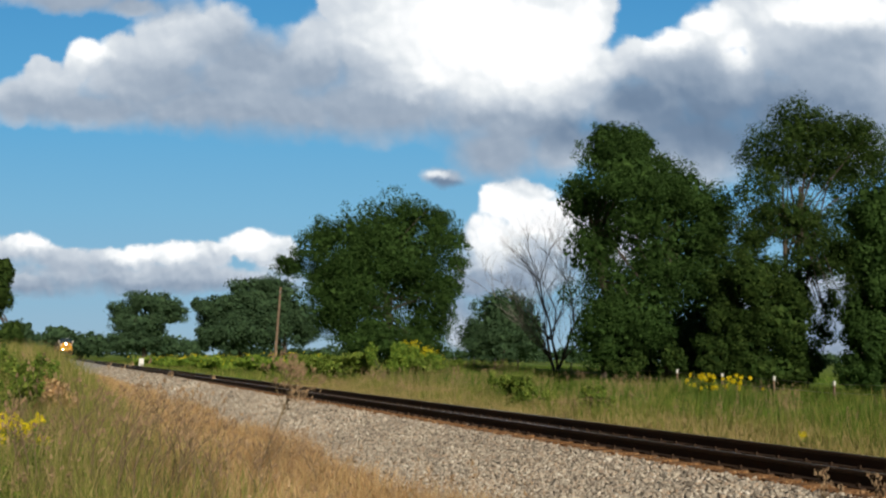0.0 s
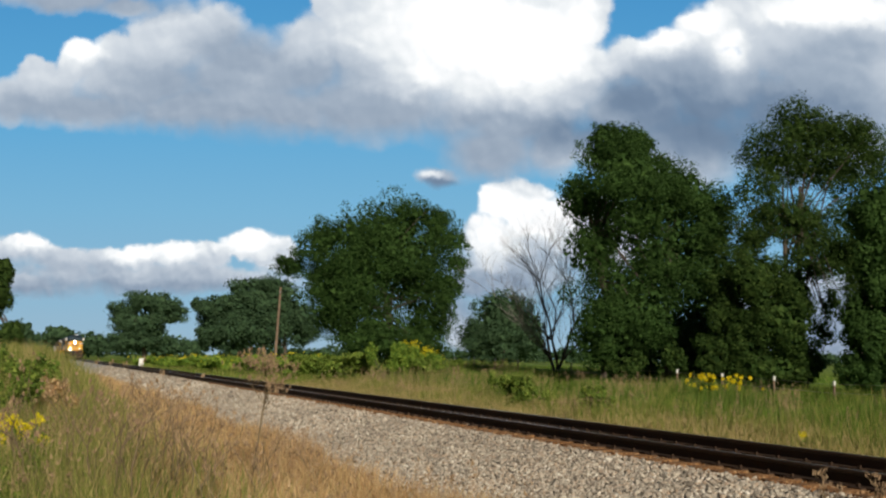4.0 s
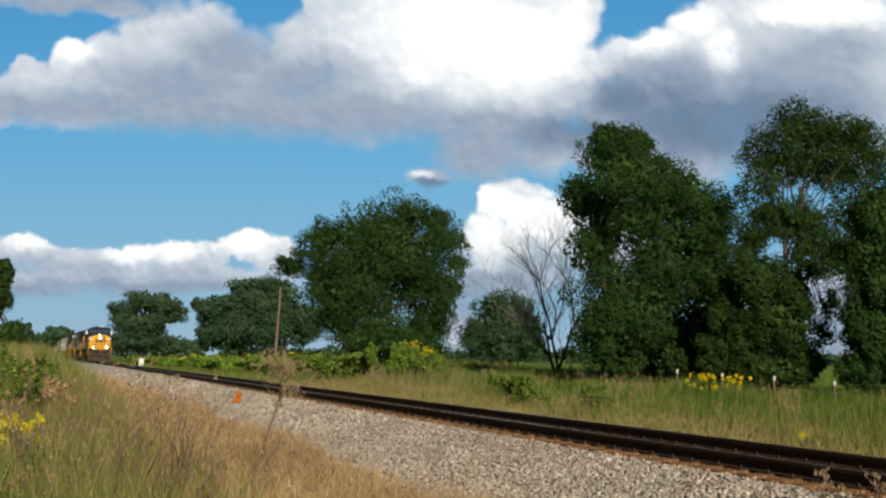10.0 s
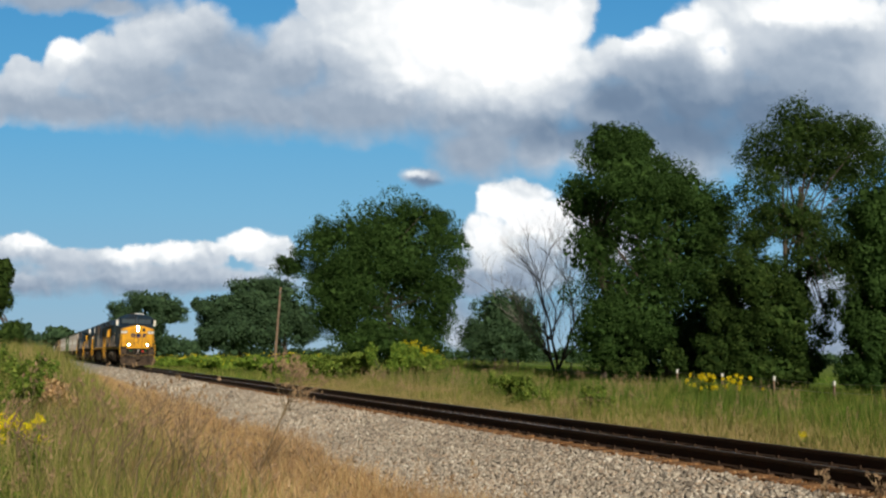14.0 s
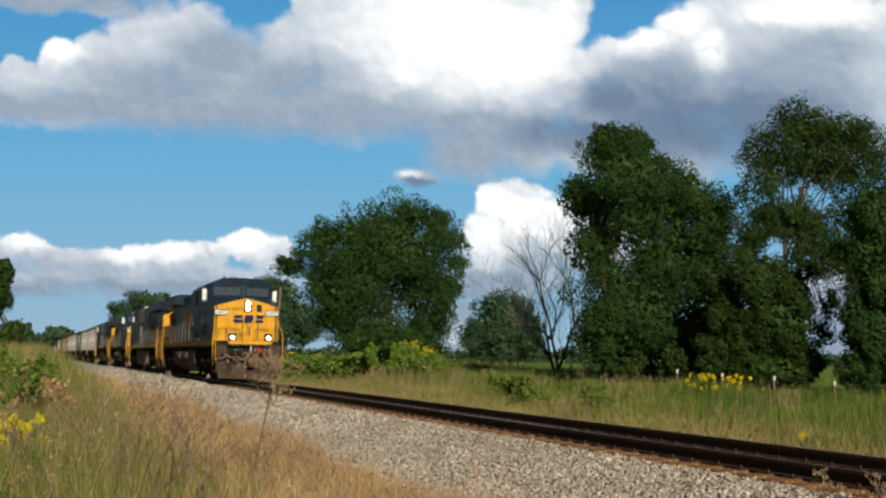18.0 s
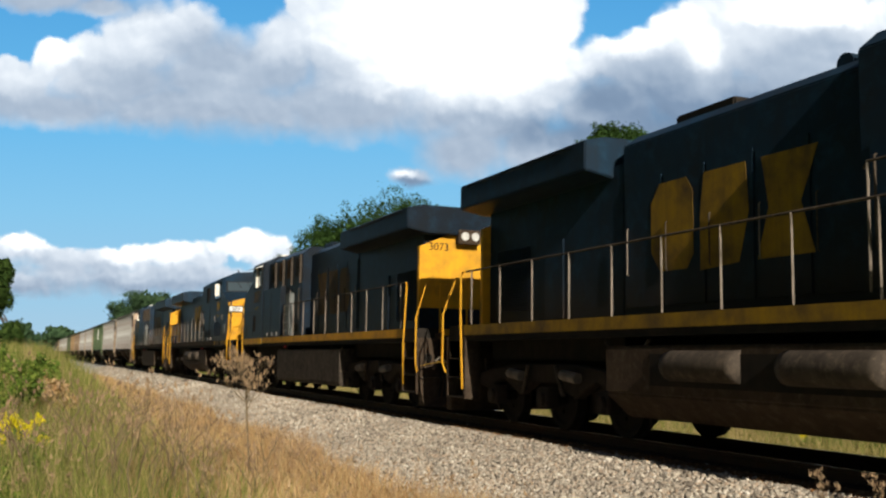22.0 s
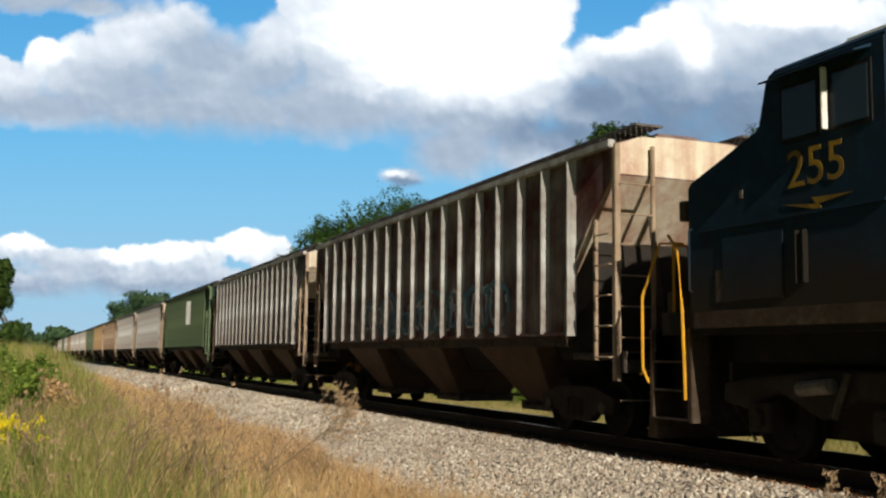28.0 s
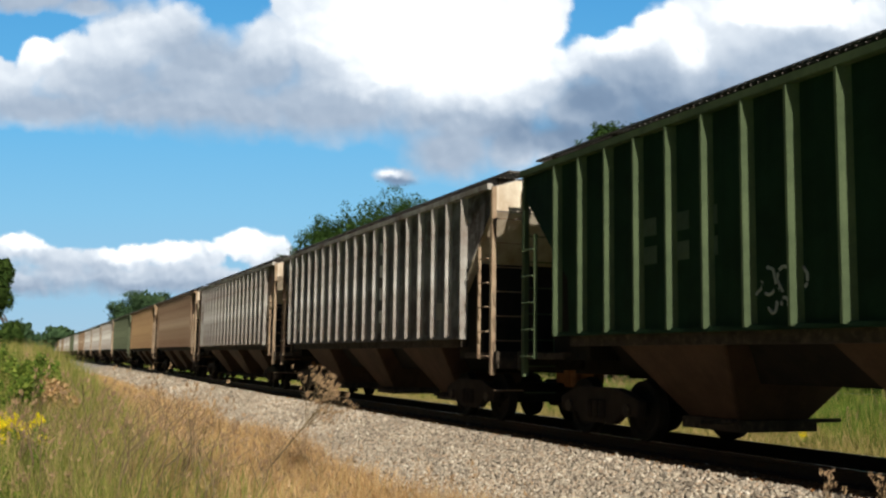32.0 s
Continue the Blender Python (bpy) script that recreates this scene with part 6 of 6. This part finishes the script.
    tone = calc("MULTIPLY_ADD", relief, 0.34, base)
    tone = calc("MULTIPLY_ADD", dim, -0.3 * depth, tone)
    tone = calc("MULTIPLY_ADD", murk, -0.26 * depth, tone)
    tone = calc("MULTIPLY_ADD", glare, 0.34, tone)
    col = ramp(n, [(0.0, (0.125, 0.19, 0.29)), (0.2, (0.18, 0.255, 0.365)), (0.45, (0.36, 0.435, 0.535)), (0.7, (0.61, 0.67, 0.74)), (0.86, (0.83, 0.87, 0.9)), (1.0, (1.03, 1.04, 1.05))])
    l.new(tone, col.inputs[0])
    em = n.new("ShaderNodeEmission")
    l.new(col.outputs[0], em.inputs[0])
    tr = n.new("ShaderNodeBsdfTransparent")
    ms = n.new("ShaderNodeMixShader")
    l.new(cover, ms.inputs[0])
    l.new(tr.outputs[0], ms.inputs[1])
    l.new(em.outputs[0], ms.inputs[2])
    out = n.new("ShaderNodeOutputMaterial")
    l.new(ms.outputs[0], out.inputs[0])
    w, h = far * 0.62, far * 0.46
    me = Form().add([(-w, 0, -0.02 * far), (w, 0, -0.02 * far), (w, 0, h), (-w, 0, h)], [(0, 1, 2, 3)]).mesh(name, m)
    ob = tagged(new(name, me), label, "cloud", kind="structure")
    ob.visible_shadow = False
    return ob


def sky_backdrop(far):
    """Clear blue behind the clouds, paler towards the horizon."""
    m = bpy.data.materials.new("clear_sky")
    m.use_nodes = True
    n, l = m.node_tree.nodes, m.node_tree.links
    n.clear()
    tc = n.new("ShaderNodeTexCoord")
    sp = n.new("ShaderNodeSeparateXYZ")
    l.new(tc.outputs["Object"], sp.inputs[0])
    mr = n.new("ShaderNodeMapRange")
    mr.inputs["From Min"].default_value, mr.inputs["From Max"].default_value = 0, far * 0.4
    l.new(sp.outputs[2], mr.inputs["Value"])
    r = ramp(n, [(0.0, (0.33, 0.48, 0.6)), (0.12, (0.275, 0.475, 0.635)), (0.35, (0.195, 0.455, 0.675)), (0.6, (0.115, 0.39, 0.67)), (1.0, (0.06, 0.28, 0.58))])
    l.new(mr.outputs[0], r.inputs[0])
    em = n.new("ShaderNodeEmission")
    l.new(r.outputs[0], em.inputs[0])
    out = n.new("ShaderNodeOutputMaterial")
    l.new(em.outputs[0], out.inputs[0])
    w = far * 0.62
    me = Form().add([(-w, 0, -0.02 * far), (w, 0, -0.02 * far), (w, 0, far * 0.46), (-w, 0, far * 0.46)], [(0, 1, 2, 3)]).mesh("backdrop", m)
    ob = tagged(new("backdrop", me), "clear blue sky paling towards the horizon", "sky", kind="structure")
    ob.visible_shadow = False
    ob.matrix_world = Matrix.Translation(EYE + AHEAD * far) @ pose(0, 0, 0, 0, 0, YAW)


sky_backdrop(4200)


UPPER_WEST = [(-481, 247, 51, 26), (-430, 250, 43, 24), (-394, 263, 43, 32), (-365, 291, 27, 26), (-405, 281, 21, 18), (-316, 296, 40, 34), (-274, 317, 49, 43), (-228, 320, 43, 40), (-362, 246, 97, 21), (-204, 283, 63, 50), (-170, 286, 43, 36), (-130, 301, 43, 52), (-209, 248, 182, 27), (-80, 325, 49, 71), (-61, 250, 114, 33), (-301, 270, 85, 34), (-50, 291, 74, 53)]
UPPER_MIDDLE = [(18, 327, 120, 89), (98, 328, 69, 71), (147, 349, 30, 45), (127, 287, 63, 53), (64, 251, 102, 36), (195, 303, 34, 26), (230, 312, 31, 25), (264, 333, 34, 31), (299, 345, 34, 36), (350, 331, 66, 65), (413, 320, 72, 83)]
UPPER_EAST = [(486, 298, 74, 101), (269, 277, 86, 50), (382, 244, 108, 64), (195, 250, 74, 36), (56, 206, 45, 30), (116, 210, 34, 25), (183, 215, 68, 30), (240, 213, 85, 42), (-2, 180, 23, 9), (-379, 356, 63, 13), (-316, 351, 37, 12), (-115, 356, 17, 18), (81, 229, 68, 20)]
UPPER_BRIGHT = [(35, 333, 109, 65), (98, 310, 66, 50), (293, 316, 21, 20), (397, 357, 75, 18), (224, 324, 34, 17), (264, 342, 29, 20), (-10, 183, 12, 4), (351, 351, 34, 13), (144, 340, 23, 30), (-365, 304, 23, 14)]
UPPER_SHADE = [(-163, 234, 204, 26), (-83, 237, 91, 29), (-311, 246, 114, 20), (-249, 270, 74, 27), (-205, 300, 46, 26), (195, 239, 97, 35), (53, 208, 74, 38), (3, 174, 25, 9), (-202, 216, 51, 14), (291, 225, 159, 46), (-130, 272, 57, 29), (-367, 356, 86, 15), (36, 231, 79, 20), (-413, 242, 51, 13)]
UPPER_DEEP = [(243, 283, 54, 28), (195, 268, 34, 23), (372, 279, 86, 42), (407, 311, 51, 24), (314, 237, 119, 35), (5, 173, 19, 6), (155, 221, 62, 17)]
LOWER = [(-408, 102, 35, 14), (-447, 95, 34, 16), (-379, 92, 28, 12), (-365, 81, 28, 13), (-332, 90, 31, 16), (-298, 95, 28, 15), (-264, 97, 26, 16), (-230, 96, 28, 16), (-193, 109, 31, 18), (-170, 101, 26, 19), (-414, 66, 47, 12), (-286, 75, 151, 15), (67, 155, 31, 24), (84, 162, 25, 18), (44, 117, 31, 29), (101, 131, 48, 35), (68, 89, 59, 29), (155, 121, 56, 43), (29, 71, 23, 12), (18, 32, 17, 25), (372, 56, 84, 39), (376, 9, 61, 22)]
LOWER_BRIGHT = [(-193, 113, 34, 16), (-264, 101, 25, 11), (-304, 99, 28, 10), (-405, 107, 28, 9), (59, 148, 34, 28), (98, 143, 45, 28), (48, 114, 28, 25)]
LOWER_SHADE = [(-281, 70, 167, 12), (-404, 83, 45, 10), (-380, 55, 89, 11), (65, 86, 61, 22), (32, 52, 33, 39), (371, 34, 83, 45), (-337, 82, 33, 8)]
LOWER_DEEP = [(-297, 63, 145, 8), (-403, 57, 56, 8), (32, 58, 33, 22), (54, 75, 39, 11), (371, 29, 72, 39)]
upper_cloud = cloud_sheet("upper_cloud", "broad white and grey cumulus drifting overhead", 3300, UPPER_WEST + UPPER_MIDDLE + UPPER_EAST, UPPER_BRIGHT, UPPER_SHADE, UPPER_DEEP, 0.71, 0.55, 1.0)
lower_cloud = cloud_sheet("lower_cloud", "white cumulus bank above the horizon", 3900, LOWER, LOWER_BRIGHT, LOWER_SHADE, LOWER_DEEP, 0.69, 0.6, 1.7, 0.62)

# ---------- ties ----------
tie_mesh = Form().box(-0.115, 0.115, -1.3, 1.3, -0.36, -0.186).mesh("tie", TIE, 0.012)
plate_mesh = Form().box(-0.1, 0.1, -0.18, 0.18, -0.186, -0.172).box(-0.02, 0.02, 0.1, 0.13, -0.172, -0.13).box(-0.02, 0.02, -0.13, -0.1, -0.172, -0.13).mesh("tie_plate", RAIL_STEEL)
for k in range(210):
    x = 4 - 0.5 * k
    t = part("tie", tie_mesh, None, track, at=pose(x + random.uniform(-.03, .03), random.uniform(-.04, .04), 0, 0, 0, random.uniform(-1, 1)))
    for s in (-1, 1):
        part("tie_plate", plate_mesh, None, t, at=pose(0, s * 0.7525, 0))


# ---------- butterfly ----------
ORANGE_WING = island("orange_wing", [(0.0, (0.5, 0.13, 0.01)), (1.0, (0.6, 0.18, 0.02))], 0.7, 0.35)
butterfly = thing("butterfly", "orange butterfly with dark-edged wings, fluttering", "butterfly")
part("body", Form().tube([(-0.018, 0, 0), (-0.008, 0, 0.002), (0.01, 0, 0.002), (0.018, 0, 0.0)], 0.0035, 6, 0.002), RUBBER, butterfly)
wings = []
for s in (-1, 1):
    fm = Form().prism([(0.014, 0), (0.038, s * 0.044), (0.025, s * 0.055), (0.003, s * 0.043), (-0.016, s * 0.046), (-0.034, s * 0.026), (-0.018, 0)], "z", -0.0004, 0.0004)
    w = part("wing", fm, ORANGE_WING, butterfly)
    part("wing_edge", Form().tube([(0.038, s * 0.044, 0), (0.025, s * 0.055, 0), (0.003, s * 0.044, 0), (-0.016, s * 0.047, 0), (-0.034, s * 0.026, 0)], 0.0016, 4), RUBBER, w)
    wings.append((w, s))
FLIGHT = [(0, -9.48, -11.68, -0.01), (3.6, -9.05, -10.73, 0.35), (4.6, -8.29, -8.99, 0.80), (5.5, -8.00, -8.33, 0.97), (5.8, -7.99, -8.32, 1.00), (6, -7.98, -8.29, 1.02),
           (6.2, -7.96, -8.23, 0.99), (6.4, -7.93, -8.15, 0.98), (6.7, -7.91, -8.10, 0.94), (7, -7.89, -8.06, 0.96), (7.4, -7.92, -8.13, 0.96), (8, -7.90, -8.09, 1.02),
           (8.5, -7.89, -8.05, 0.99), (9, -7.86, -7.97, 0.93), (9.5, -7.89, -8.03, 0.91), (10, -7.89, -8.02, 0.89), (10.6, -7.77, -7.80, 1.12), (11.2, -7.53, -7.33, 1.52),
           (11.6, -7.33, -6.95, 1.91), (11.8, -7.23, -6.77, 2.13), (12, -7.07, -6.46, 2.43), (12.1, -7.09, -6.56, 2.65), (12.2, -7.16, -6.76, 2.76), (12.3, -7.34, -7.20, 2.71),
           (12.4, -7.54, -7.66, 2.67), (12.5, -7.73, -8.15, 2.67), (12.6, -7.91, -8.59, 2.64), (12.7, -8.07, -8.94, 2.55), (12.8, -8.20, -9.23, 2.43), (12.9, -8.34, -9.53, 2.30),
           (13.2, -8.73, -10.42, 2.03), (14, -9.52, -12.15, 1.28), (32, -9.70, -12.54, 1.05)]


# ---------- movement ----------
NOSE = [(0, -284), (3, -244), (6, -204), (9, -165), (13, -112.5), (17, -60.3), (19, -36.2), (21, -12.2), (23, 12.5), (25.5, 43.6), (28, 74.4), (29.5, 93.1), (31, 111.8), (32, 124.8)]


def motions():
    for v, back, turned in TRAIN:
        walk(v, [(t, pose(s + back, 0, 0, 0, 0, 180 if turned else 0)) for t, s in NOSE])
    # turning wheels of the vehicles that come near, row by row
    steps = [k / FPS for k in range(32 * FPS + 1)]
    run = np.interp(steps, [t for t, s in NOSE], [s for t, s in NOSE])
    near = [v for v, _, _ in TRAIN[:7]]
    for w, r, facing in WHEELS:
        if w.parent.parent not in near:
            continue
        base = w.matrix_local.copy()
        walk(w, [(t, base @ Matrix.Rotation(facing * (s - run[0]) / r, 4, "Y")) for t, s in zip(steps, run)])
    for ob, far, drift in ((upper_cloud, 3300, 0.047), (lower_cloud, 3900, 0.006)):
        place = EYE + AHEAD * far
        walk(ob, [(t, Matrix.Translation(place - ACROSS * far * drift * (t / 32)) @ pose(0, 0, 0, 0, 0, YAW)) for t in (0, 16, 32)])
    # gusts: lean of the dry stalks, in degrees
    gust = [(0, 21), (1.5, 19), (3, 15), (4.5, 4), (6, 0), (7.2, 10), (8.5, 14), (10, 16), (12, 19), (14, 22), (16, 15), (17, 11), (19, 8), (20, -2), (21, -13), (21.8, -6), (22.5, 0), (24, 21), (25.5, 36), (27, 47), (28, 51), (29, 48), (30, 45), (31, 42), (32, 39)]
    for k, (weed, much) in enumerate(swaying):
        foot = weed.matrix_world.translation.copy()
        rows = []
        for t, a in gust:
            lean = a if much == 1 else 0.3 * a + 2.5 * math.sin(1.7 * t + k)
            rows.append((t, Matrix.Translation(foot) @ Matrix.Rotation(radians(lean), 4, AHEAD)))
        walk(weed, rows)
    rows = []
    for k, (t, x, y, z) in enumerate(FLIGHT):
        up = (-AHEAD * 0.8 + Vector((0, 0, 0.5)) + ACROSS * 0.4 * math.sin(1.3 * k)).normalized()
        fore = (-ACROSS + Vector((0, 0, 0.3 * math.sin(k)))).normalized()
        fore = (fore - up * fore.dot(up)).normalized()
        turn = Matrix((fore, up.cross(fore), up)).transposed().to_4x4()
        rows.append((t, Matrix.Translation((x, y, z)) @ turn))
    walk(butterfly, rows)
    for w, s in wings:
        flaps = [(0, 40)] + [(3.8 + 0.1 * k, 40 if k % 2 else -15) for k in range(104)] + [(32, 40)]
        walk(w, [(t, pose(0, 0, 0, s * a, 0, 0)) for t, a in flaps])


motions()
